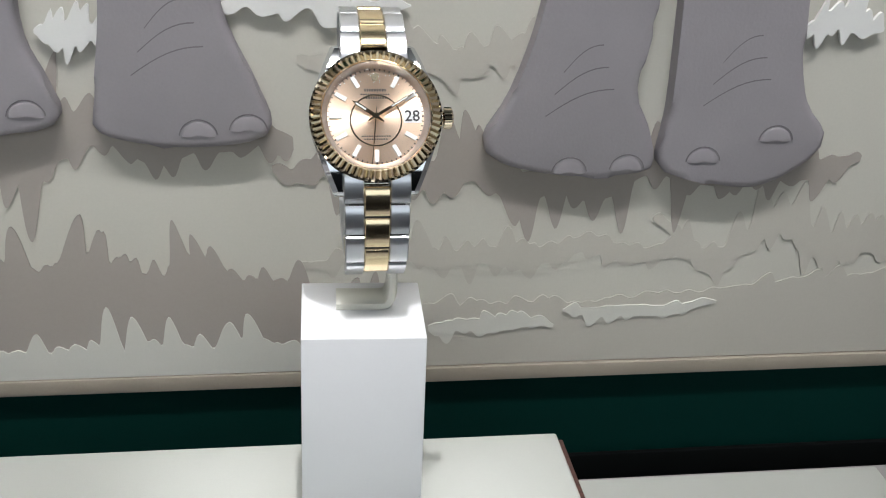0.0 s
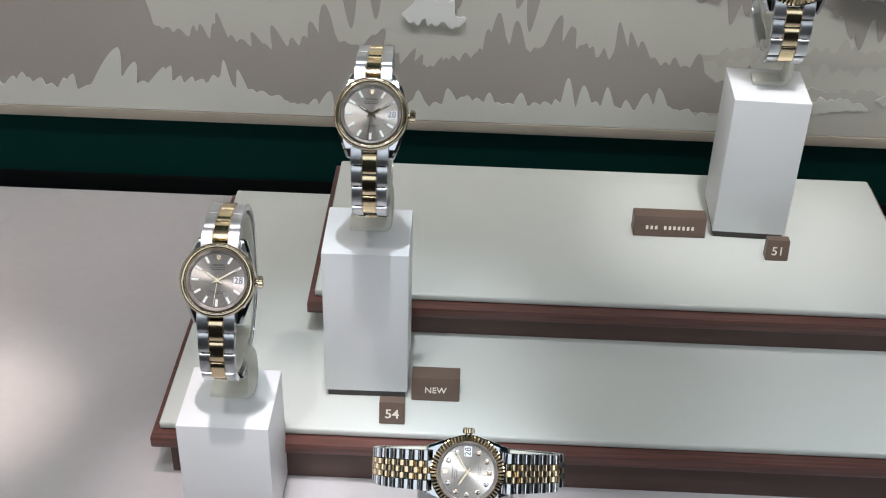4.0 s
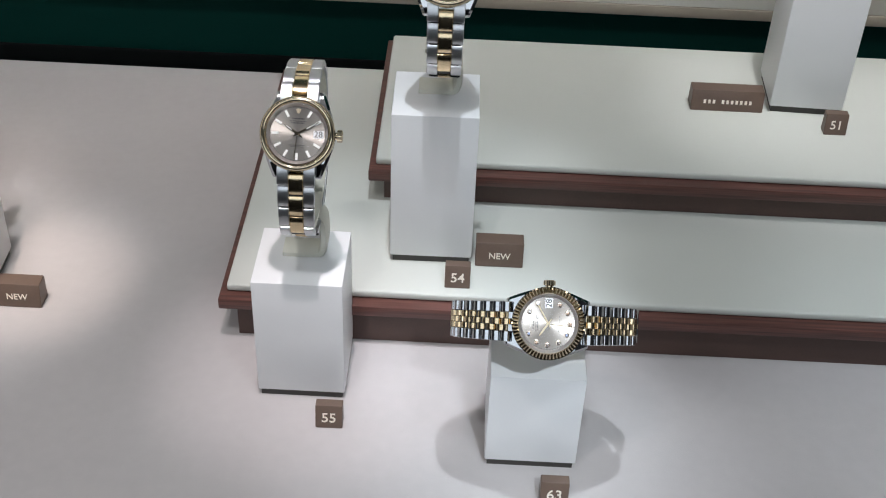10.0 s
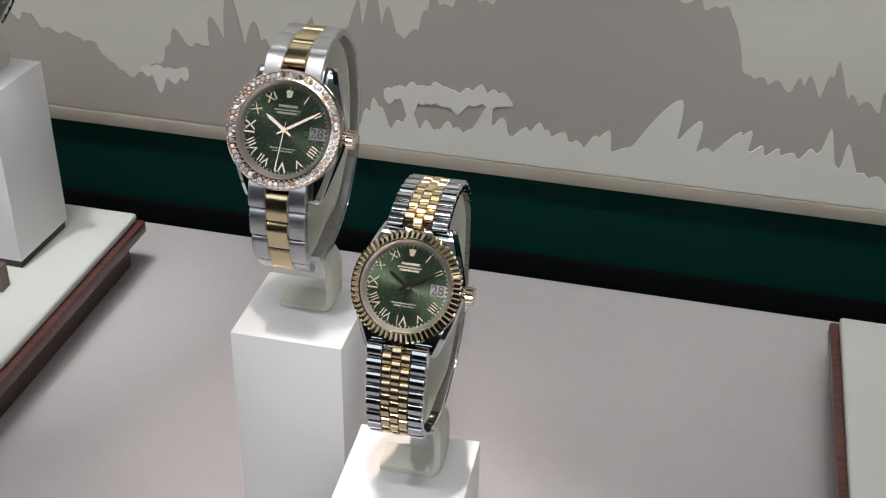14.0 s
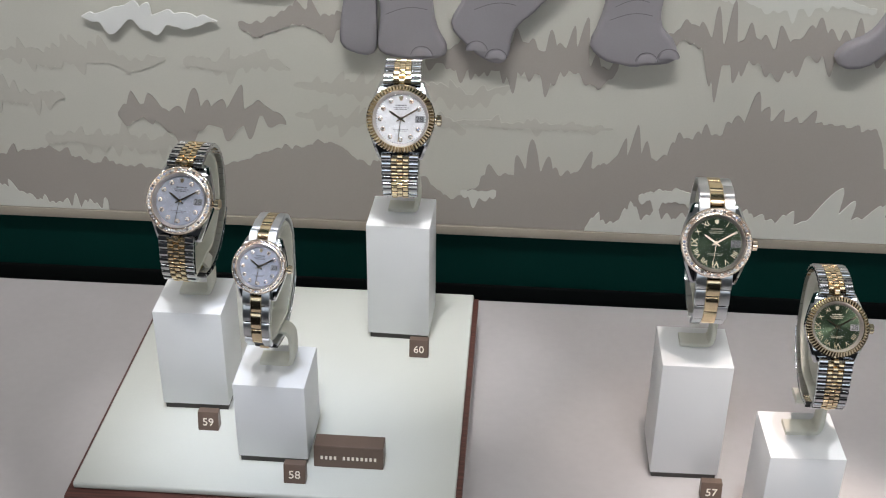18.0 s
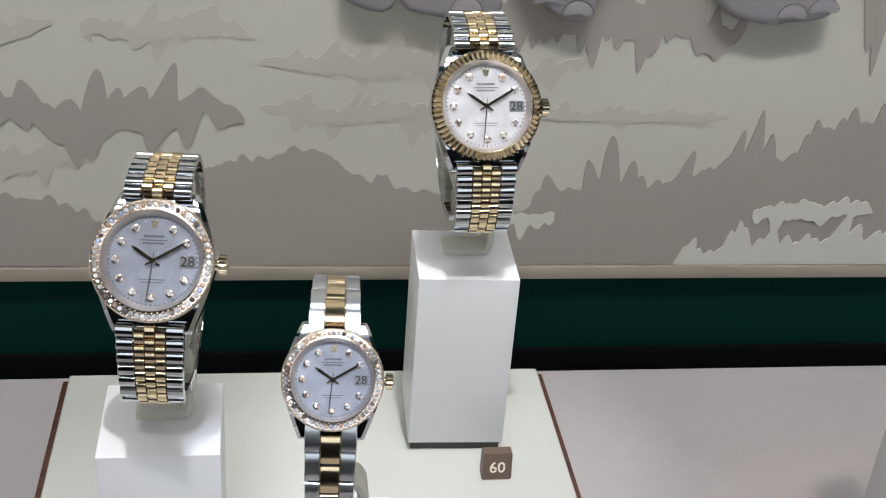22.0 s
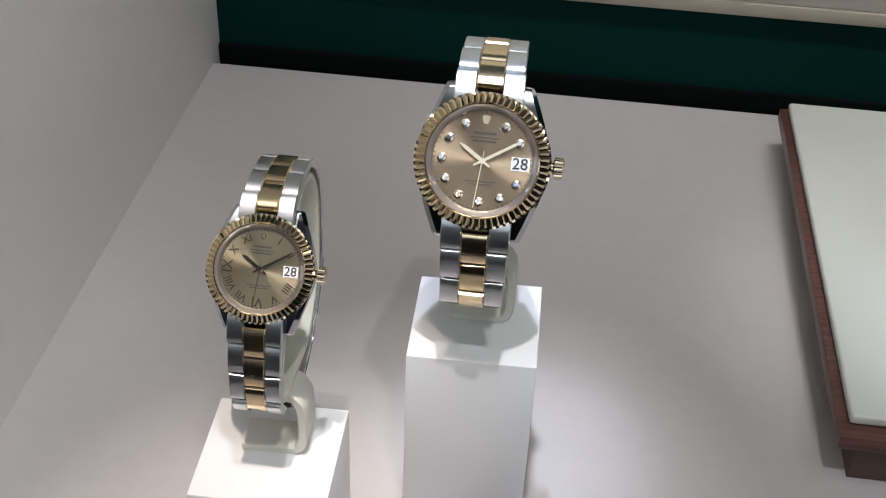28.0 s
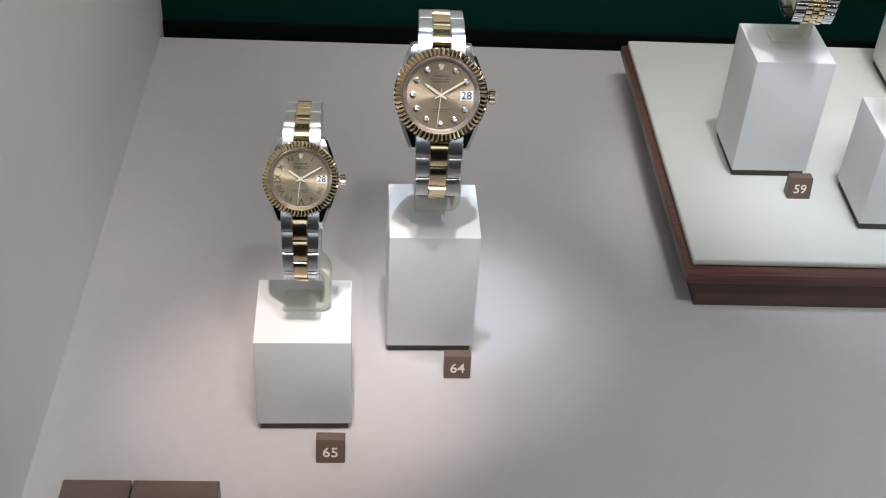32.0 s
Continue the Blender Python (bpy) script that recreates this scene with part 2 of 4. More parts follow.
LUME = material("lume_white", (0.80, 0.80, 0.76), 0.4, vary=0.02)
DIALS = {
    "slate": dial_material("dial_slate", (0.29, 0.262, 0.235)),
    "bronze": dial_material("dial_bronze", (0.32, 0.24, 0.16), 0.32),
    "champagne": dial_material("dial_champagne", (0.33, 0.28, 0.19), 0.32),
    "peach": dial_material("dial_peach", (0.86, 0.64, 0.47), 0.36),
    "olive": dial_material("dial_olive", (0.030, 0.046, 0.026), 0.34),
    "pearl": pearl_material("dial_pearl", (0.40, 0.415, 0.48)),
    # white pearl with the glare on it put into the colour
    "white_pearl": pearl_material("dial_white_pearl_glare", (0.78, 0.78, 0.80)),
    "pink": dial_material("dial_pink", (0.64, 0.42, 0.31)),
}


# ---- helpers ----
def mesh_from(bm, name, mats, angle=35):
    bmesh.ops.recalc_face_normals(bm, faces=bm.faces)
    me = bpy.data.meshes.new(name)
    bm.to_mesh(me)
    bm.free()
    for m in mats if isinstance(mats, (list, tuple)) else [mats]:
        me.materials.append(m)
    me.shade_smooth()
    me.set_sharp_from_angle(angle=radians(angle))
    return me


def part(name, bm, mat, parent=None, label="", at=None, angle=35):
    ob = new(name, mesh_from(bm, name, mat, angle) if isinstance(bm, bmesh.types.BMesh) else bm)
    if parent:
        ob.parent = parent
    if at is not None:
        ob.matrix_basis = at
    return tagged(ob, label)


def thing(name, at, label, category, group="", kind=""):
    ob = new(name)
    ob.empty_display_size = 0.01
    ob.matrix_basis = at
    return tagged(ob, label, category, group, kind)


def slab(x0, x1, y0, y1, z0, z1, bevel=0.0, segments=2):
    bm = bmesh.new()
    bmesh.ops.create_cube(bm, size=1, matrix=Matrix.LocRotScale(((x0 + x1) / 2, (y0 + y1) / 2, (z0 + z1) / 2), None, (x1 - x0, y1 - y0, z1 - z0)))
    if bevel:
        bmesh.ops.bevel(bm, geom=list(bm.edges), offset=bevel, segments=segments, profile=0.5, affect="EDGES")
    return bm


def spun(profile, steps, wobble=None):
    """A ring or disc: (radius, height) pairs turned round z."""
    bm = bmesh.new()
    rings = []
    for n in range(steps):
        a = 2 * math.pi * n / steps
        row = []
        for k, (r, z) in enumerate(profile):
            if wobble:
                r, z = wobble(n, k, r, z)
            row.append(bm.verts.new((r * math.cos(a), r * math.sin(a), z)))
        rings.append(row)
    for n in range(steps):
        a, b = rings[n], rings[(n + 1) % steps]
        for k in range(len(profile) - 1):
            bm.faces.new((a[k], b[k], b[k + 1], a[k + 1]))
    return bm


def disc(radius, z0, z1, steps=64):
    bm = bmesh.new()
    bmesh.ops.create_cone(bm, cap_ends=True, segments=steps, radius1=radius, radius2=radius, depth=z1 - z0, matrix=Matrix.Translation((0, 0, (z0 + z1) / 2)))
    return bm


def smooth_line(points, step, closed=False):
    """Points along a soft curve through the given ones, about step apart."""
    pts = [Vector(p) for p in points]
    n, out = len(pts), []
    for i in range(n if closed else n - 1):
        p0, p1 = pts[i - 1] if closed or i else pts[0] * 2 - pts[1], pts[i]
        p2 = pts[(i + 1) % n]
        p3 = pts[(i + 2) % n] if closed or i + 2 < n else p2 * 2 - p1
        m = max(2, int((p2 - p1).length / step))
        for k in range(m):
            t = k / m
            out.append(0.5 * (2 * p1 + (p2 - p0) * t + (2 * p0 - 5 * p1 + 4 * p2 - p3) * t * t + (3 * p1 - p0 - 3 * p2 + p3) * t ** 3))
    if not closed:
        out.append(pts[-1])
    return out


def band(line, width, thick, closed=False):
    """A strap of rectangular section along (y, z) points."""
    bm = bmesh.new()
    rows, n = [], len(line)
    for i, p in enumerate(line):
        a = line[(i - 1) % n] if closed or i else p
        b = line[(i + 1) % n] if closed or i + 1 < n else p
        t = (b - a).normalized()
        nrm = Vector((-t.y, t.x)) * thick / 2
        lip = width * 0.42
        rows.append([bm.verts.new((x, p.x + nrm.x * s, p.y + nrm.y * s)) for x, s in ((-width / 2, 0.6), (-lip, 1), (lip, 1), (width / 2, 0.6), (width / 2, -0.6), (lip, -1), (-lip, -1), (-width / 2, -0.6))])
    for i in range(n if closed else n - 1):
        a, b = rows[i], rows[(i + 1) % n]
        for k in range(8):
            bm.faces.new((a[k], b[k], b[(k + 1) % 8], a[(k + 1) % 8]))
    if not closed:
        bm.faces.new(rows[0])
        bm.faces.new(rows[-1])
    return bm


GLYPHS = {}


def text_mesh(words, size, mat, depth=0.00012):
    key = (words, round(size, 6), mat.name)
    if key not in GLYPHS:
        curve = bpy.data.curves.new("writing", "FONT")
        curve.body, curve.size, curve.align_x, curve.align_y, curve.extrude = words, size, "CENTER", "CENTER", depth
        curve.resolution_u, curve.offset = 3, size * 0.008
        ob = bpy.data.objects.new("writing", curve)
        me = bpy.data.meshes.new_from_object(ob)
        me.materials.clear()
        me.materials.append(mat)
        bpy.data.objects.remove(ob)
        bpy.data.curves.remove(curve)
        GLYPHS[key] = me
    return GLYPHS[key]


# ---- the display case ----
X0, X1, Y0, TOP, LIP, DEEP = 0.0017, 1.72, -1.45, 0.95, -0.47, -0.35
tagged(part("floor", slab(X0, X1, LIP, -0.003, -0.02, 0), SUEDE), "warm grey suede covered display floor", "floor", kind="structure")
tagged(part("wall_back", slab(X0 - 0.02, X1 + 0.02, 0.011, 0.03, -0.08, TOP), GREEN), "dark green matt back wall of the display", "wall", kind="structure")
tagged(part("wall_left", slab(X0 - 0.03, X0, LIP, 0.011, -0.06, TOP), SIDE), "off-white painted side wall of the display", "wall", kind="structure")
tagged(part("wall_right", slab(X1, X1 + 0.03, LIP, 0.011, -0.06, TOP), SIDE), "off-white painted side wall", "wall", kind="structure")
# unseen dim surroundings, added so that the polished metal mirrors darkness
for x in (X0 - 0.03, X1):
    tagged(part("wall_unseen_side", slab(x, x + 0.03, Y0, LIP - 0.0005, DEEP, TOP), DIM), "unseen dim grey side wall added for dark reflections", "wall", kind="structure")
tagged(part("wall_unseen_front", slab(X0 - 0.03, X1 + 0.03, Y0 - 0.03, Y0, DEEP, TOP), DIM), "unseen dim grey wall added behind the viewer", "wall", kind="structure")
tagged(part("wall_unseen_low", slab(X0, X1, LIP, LIP + 0.03, DEEP, -0.0205), DIM), "unseen dim grey wall added under the display floor", "wall", kind="structure")
tagged(part("floor_unseen", slab(X0 - 0.03, X1 + 0.03, Y0 - 0.03, LIP + 0.03, DEEP - 0.02, DEEP - 0.0005), DIM), "unseen dim grey floor added before the display", "floor", kind="structure")
tagged(part("ceiling", slab(X0 - 0.03, X1 + 0.03, Y0 - 0.03, 0.03, TOP, TOP + 0.02), CEILING), "grey display ceiling", "ceiling", kind="structure")
# gap behind the floor and its dark bottom, added to darken the wall's foot
tagged(part("added_gap_slab", slab(X0, X1, -0.02, 0.011, -0.06, -0.0205), PLINTH_FOOT), "dark slab under an added gap before the back wall", "gap", kind="structure")
# no real board: black strip put where shade darkens the foot of the wall
tagged(part("baseboard", slab(X0, X1, 0.0075, 0.0108, -0.02, 0.006, 0.001), FOOT_SHADE), "black strip standing in for shade at the foot of the back wall", "baseboard", kind="structure")


# ---- the relief mural on the back wall ----
C = 0.01
MX0, MX1, MZ0, MZ1 = 5.9, 150.0, 5.9, 50.0
mural = thing("relief_mural", pose(0, 0.010, -0.0025), "layered cut-out relief mural of elephants in beige grass", "mural")
part("backing_panel", slab(MX0 * C, MX1 * C, -0.002, 0.001, MZ0 * C, MZ1 * C), PALE, mural, "pale beige panel")
part("frame_rail", slab(5.4 * C, MX1 * C, -0.0045, 0.001, 5.2 * C, MZ0 * C, 0.0006), FRAME, mural, "tan frame rail")
part("frame_stile", slab(5.4 * C, MX0 * C, -0.0044, 0.001, MZ0 * C, MZ1 * C, 0.0006), FRAME, mural, "tan frame stile")


LAYERS = []


def solid(bm, faces, depth):
    got = bmesh.ops.extrude_face_region(bm, geom=faces)
    for v in got["geom"]:
        if isinstance(v, bmesh.types.BMVert):
            v.co.y += depth


def sheet(name, top, low, level, thick, mat, label=""):
    """A flat cut-out between two (x, z) edges in centimetres, level mm before the panel."""
    bm = bmesh.new()
    LAYERS.append(name)
    thick += 0.000007 * len(LAYERS)
    front = -0.002 - level * 0.001 - thick
    outline = [p for k, p in enumerate(list(top) + list(reversed(low)))]
    face = bm.faces.new([bm.verts.new((x * C, front, z * C)) for x, z in outline])
    solid(bm, [face], thick)
    return part(name, bm, mat, mural, label, angle=40)


def padded(name, outline, thick, soft, mat, label):
    """A cushion of the given (x, z) outline in centimetres."""
    bm = bmesh.new()
    front = -0.0024 - thick
    face = bm.faces.new([bm.verts.new((x * C, front, z * C)) for x, z in outline])
    solid(bm, [face], thick)
    rim = [e for e in bm.edges if all(abs(v.co.y - front) < 1e-7 for v in e.verts)]
    bmesh.ops.bevel(bm, geom=rim, offset=soft, segments=4, profile=0.5, affect="EDGES", clamp_overlap=True)
    return part(name, bm, mat, mural, label, angle=40)


def along(profile, x):
    """Height of a broken line at x."""
    for (xa, za), (xb, zb) in zip(profile, profile[1:]):
        if xa <= x <= xb:
            t = (x - xa) / max(1e-6, xb - xa)
            t = t * t * (3 - 2 * t)
            return za + (zb - za) * t
    return profile[0][1] if x < profile[0][0] else profile[-1][1]


def blades(rng, x0, x1, gap, tall, wide):
    """(x, height, half width, skew) of blades in clumps: a few long ones among many short ones."""
    out, x = [], x0 + gap * 0.4
    while x < x1:
        clump = 0.60 + 0.55 * noise.noise(Vector((x * 0.38, tall, wide)))
        high = 0.16 + 0.95 * rng.random() ** 2.4
        out.append((x, tall * clump * high, wide * (0.65 + 0.35 * rng.random() + 0.30 * high), (rng.random() - 0.45) * 0.7))
        x += gap * (0.45 + 0.85 * rng.random())
    return out


def fringe(some, x):
    best = 0.0
    for bx, h, w, skew in some:
        d = (x - bx) / w
        k = abs(d) * (1 + skew * (1 if d > 0 else -1))
        if k < 1:
            best = max(best, h * (0.5 + 0.5 * math.cos(math.pi * k)) ** 0.72)
    return best


def sway(x, seed):
    """How far the blades lean here."""
    return 0.75 * noise.noise(Vector((x * 0.16, seed * 1.7, 3.0)))


def grass(name, profile, foot, seed, gap, tall, wide, level, mat, thick=0.0004, extra=(), label=""):
    """A bank of grass: a broken line with leaning blades on it, down to the foot line."""
    rng = random.Random(seed)
    x0, x1 = profile[0][0], profile[-1][0]
    some = blades(rng, x0, x1, gap, tall, wide) + list(extra)
    n = int((x1 - x0) / 0.09)
    top = []
    for k in range(n + 1):
        x = x0 + (x1 - x0) * k / n
        h = fringe(some, x)
        top.append((min(x1, max(x0, x + h * sway(x, seed))) if 0 < k < n else x, max(foot + 0.02, along(profile, x) + h + 0.12 * noise.noise(Vector((x * 1.3, seed, 0))))))
    return sheet(name, top, [(x0, foot), (x1, foot)], level, thick, mat, label)


def tuft(name, x0, x1, z, up, down, seed, level, mat, thick=0.0004, gap=0.8, wide=0.4, label=""):
    """A cloud of grass with blades above and drips below."""
    rng = random.Random(seed)
    a, b = blades(rng, x0, x1, gap, up * 1.15, wide), blades(rng, x0, x1, gap * 1.1, down * 1.15, wide)
    n = int((x1 - x0) / 0.09)
    top, low = [], []
    for k in range(1, n):
        x = x0 + (x1 - x0) * k / n
        swell = math.sin(math.pi * k / n) ** 0.5
        drift = 0.25 * (up + down) * noise.noise(Vector((x * 0.35, seed, 0)))
        ha, hb = swell * fringe(a, x), swell * fringe(b, x)
        top.append((x + ha * sway(x, seed), z + drift + swell * 0.22 * up + ha))
        low.append((x - hb * 0.5 * sway(x, seed), z + drift - swell * 0.22 * down - hb))
    return sheet(name, top, low, level, thick, mat, label)


def flame(name, x0, x1, z, up, down, seed):
    """A thick white cut-out of uneven tongues that runs out thin at both ends."""
    rng = random.Random(seed)
    wide = x1 - x0
    a = [(x0 + wide * (k + 0.2 + 0.6 * rng.random()) / 7, up * (0.20 + 0.60 * rng.random() ** 1.8), wide * rng.uniform(0.06, 0.11), rng.uniform(-0.3, 0.5)) for k in range(7)]
    b = [(x0 + wide * (k + 0.2 + 0.6 * rng.random()) / 6, down * (0.20 + 0.60 * rng.random() ** 1.6), wide * rng.uniform(0.06, 0.11), rng.uniform(-0.4, 0.4)) for k in range(6)]
    top, low, n = [], [], int(wide / 0.07)
    for k in range(1, n):
        x = x0 + wide * k / n
        swell = min(1.0, 4.0 * k / n, 3.0 * (n - k) / n) ** 0.8
        drift = 0.22 * (up + down) * noise.noise(Vector((x * 0.5, seed * 3.1, 0)))
        body = 0.34 * (up + down) * swell * (0.75 + 0.5 * noise.noise(Vector((x * 1.1, seed, 7))))
        ha, hb = swell * fringe(a, x), swell * fringe(b, x)
        top.append((x + ha * 0.25, z + drift + body * 0.5 + ha))
        low.append((x - hb * 0.15, z + drift - body * 0.5 - hb))
    return sheet(name, top, low, 1.6, 0.0014, CLOUD, "raised chalk-white tuft")


# far pale tufts, then taupe banks, then the chalky grass in front
tuft("grass_tuft", 17, 29.5, 17.6, 2.6, 1.4, 1, 0.1, MID)
tuft("grass_tuft", 30.5, 38, 17.6, 1.6, 1.6, 2, 0.1, MID)
tuft("grass_tuft", 7, 22, 14.6, 1.8, 1.8, 3, 0.1, MID)
tuft("grass_tuft", 38, 53, 16.2, 1.6, 2.4, 4, 0.1, MID)
tuft("grass_tuft", 38, 50, 13.9, 1.4, 1.6, 5, 0.1, MID)
tuft("grass_tuft", 20, 31, 11.6, 1.6, 1.8, 6, 0.1, MID)
tuft("grass_tuft", 49, 60, 13.9, 0.8, 0.8, 7, 0.1, MID)
tuft("grass_tuft", 84.5, 90, 14.2, 1.4, 1.4, 8, 0.1, MID)
tuft("grass_tuft", 66, 76, 23.2, 1.4, 1.8, 9, 0.1, CHALK)
tuft("grass_tuft", 80, 96, 21.4, 1.4, 1.2, 10, 0.1, CHALK)
tuft("grass_tuft", 82, 90, 18.8, 1.6, 0.8, 11, 0.15, TAUPE)
tuft("grass_tuft", 112, 131, 11.2, 2.0, 1.6, 12, 0.1, MID)
tuft("grass_tuft", 127, 148, 11.6, 3.4, 3.0, 13, 0.1, MID)
tuft("grass_tuft", 34.5, 43, 20.6, 2.6, 2.2, 14, 0.2, TAUPE)
tuft("grass_tuft", 25.5, 37.5, 13.5, 3.2, 2.6, 15, 0.2, TAUPE, gap=1.3, wide=0.6)
tuft("grass_tuft", 47, 60, 18.6, 4.6, 3.4, 16, 0.2, TAUPE, gap=0.9)
tuft("grass_tuft", 62, 79, 20.0, 3.6, 3.6, 17, 0.2, TAUPE, gap=0.9)
tuft("grass_tuft", 86, 112, 16.6, 4.0, 4.2, 18, 0.2, TAUPE, gap=1.0, wide=0.5)
tuft("grass_tuft", 111, 136, 15.0, 3.2, 3.6, 19, 0.2, TAUPE, gap=1.0, wide=0.5)
tuft("grass_tuft", 76, 90, 24.2, 2.8, 3.0, 20, 0.2, TAUPE)
tuft("grass_tuft", 112, 122, 20.0, 2.6, 2.4, 21, 0.2, MID)
grass("grass_bank", [(6.2, 9.5), (16, 10), (20, 10.6), (24, 9.6), (28, 9.4), (31, 8.2), (33.5, 10.2), (37, 11.3), (40.5, 12.0), (43, 10.4), (46, 9.8), (49, 8.0), (51, 8.8)], 5.95, 31, 0.7, 1.2, 0.42, 0.3, TAUPE)
grass("grass_bank", [(50, 8.6), (52, 10.0), (57, 10.2), (61, 11.4), (63.5, 11.6), (66, 13.4), (70, 15.0), (74, 14.8), (77.4, 14.4), (78.6, 11.4), (82, 10.8), (86, 10.4), (90, 11.0), (94, 9.6), (97, 9.2)], 5.95, 32, 0.75, 2.0, 0.42, 0.3, TAUPE, extra=((53.8, 1.6, 0.5, 0.0), (54.7, 2.8, 0.55, 0.1), (55.6, 1.5, 0.5, 0.0), (58.2, 1.7, 0.5, 0.1), (60.6, 1.9, 0.5, 0.0), (61.4, 2.9, 0.6, -0.2), (62.3, 1.6, 0.5, 0.0), (64.6, 1.5, 0.5, 0.1), (69.2, 2.2, 0.55, 0.1), (88.4, 1.6, 0.5, 0.0), (89.2, 2.6, 0.6, 0.1), (86.2, 1.6, 0.5, 0.1), (92.0, 1.8, 0.5, 0.1)))
grass("grass_bank", [(96, 9.4), (98.6, 10.4), (103, 11.0), (107, 10.6), (111, 10.2), (114, 9.2), (117, 9.0)], 7.2, 33, 0.6, 2.4, 0.42, 0.3, TAUPE, extra=((99.2, 1.9, 0.5, 0.1), (99.9, 2.9, 0.7, 0.3), (100.9, 2.2, 0.6, 0.0), (103.1, 2.4, 0.6, 0.2), (104.0, 1.7, 0.5, 0.0), (107.5, 2.5, 0.6, 0.2), (108.3, 1.6, 0.5, 0.1)))
grass("grass_bank", [(114, 9.0), (118, 8.9), (124, 8.8), (128, 9.2), (136, 9.8), (148, 10.6)], 5.95, 34, 0.9, 1.2, 0.5, 0.25, MID)
grass("front_grass", [(6.3, 7.4), (9, 6.6), (12, 7.2), (15, 7.6), (17, 7.1), (20, 6.2), (24, 6.0)], 5.95, 41, 0.55, 1.7, 0.34, 0.5, CHALK, 0.0007)
grass("front_grass", [(58.5, 6.0), (61, 6.6), (64, 7.0), (68, 7.3), (70.5, 7.5), (72.5, 7.0), (74.4, 7.6), (78, 7.7), (82, 8.0), (84.5, 7.3), (87, 6.6), (90, 6.3), (94, 6.1)], 5.95, 42, 0.72, 2.1, 0.46, 0.5, CHALK, 0.0008, extra=((75.2, 2.6, 0.95, 0.25), (76.3, 1.6, 0.6, 0.0), (82.6, 1.7, 0.45, 0.0), (61.5, 1.2, 0.6, -0.2)))
grass("front_grass", [(92, 6.0), (95, 6.7), (98, 7.1), (102, 7.2), (106, 7.0), (110, 7.2), (114, 6.8), (117, 6.1)], 5.95, 43, 0.72, 2.5, 0.52, 0.5, CHALK, 0.0008)
tuft("front_grass", 62, 68.4, 8.9, 1.5, 1.3, 44, 0.5, CHALK, 0.0008, gap=0.6, wide=0.42)
tuft("front_grass", 117.5, 123.2, 7.9, 1.0, 1.4, 45, 0.5, CHALK, 0.0008)
tuft("front_grass", 123.4, 130.5, 8.5, 0.8, 1.6, 46, 0.5, CHALK, 0.0008, gap=1.3)
tuft("grass_drip", 49.5, 52.2, 8.6, 0.8, 1.4, 47, 0.5, CHALK)
for n, (x0, x1, z, up, down) in enumerate(((24, 33.3, 20.7, 1.5, 1.4), (82.6, 87.8, 17.0, 0.9, 1.3), (93.7, 97.7, 13.2, 2.4, 1.2), (102.4, 105.4, 20.9, 1.6, 1.0), (109, 116.5, 21.9, 1.2, 1.0), (132.2, 135.8, 21.2, 1.9, 0.9), (87.5, 90.5, 21.0, 1.0, 0.8), (86.0, 88.6, 17.6, 0.9, 1.1), (92.5, 95.2, 23.6, 1.0, 0.7))):
    flame("white_tuft", x0, x1, z, up, down, 60 + n)

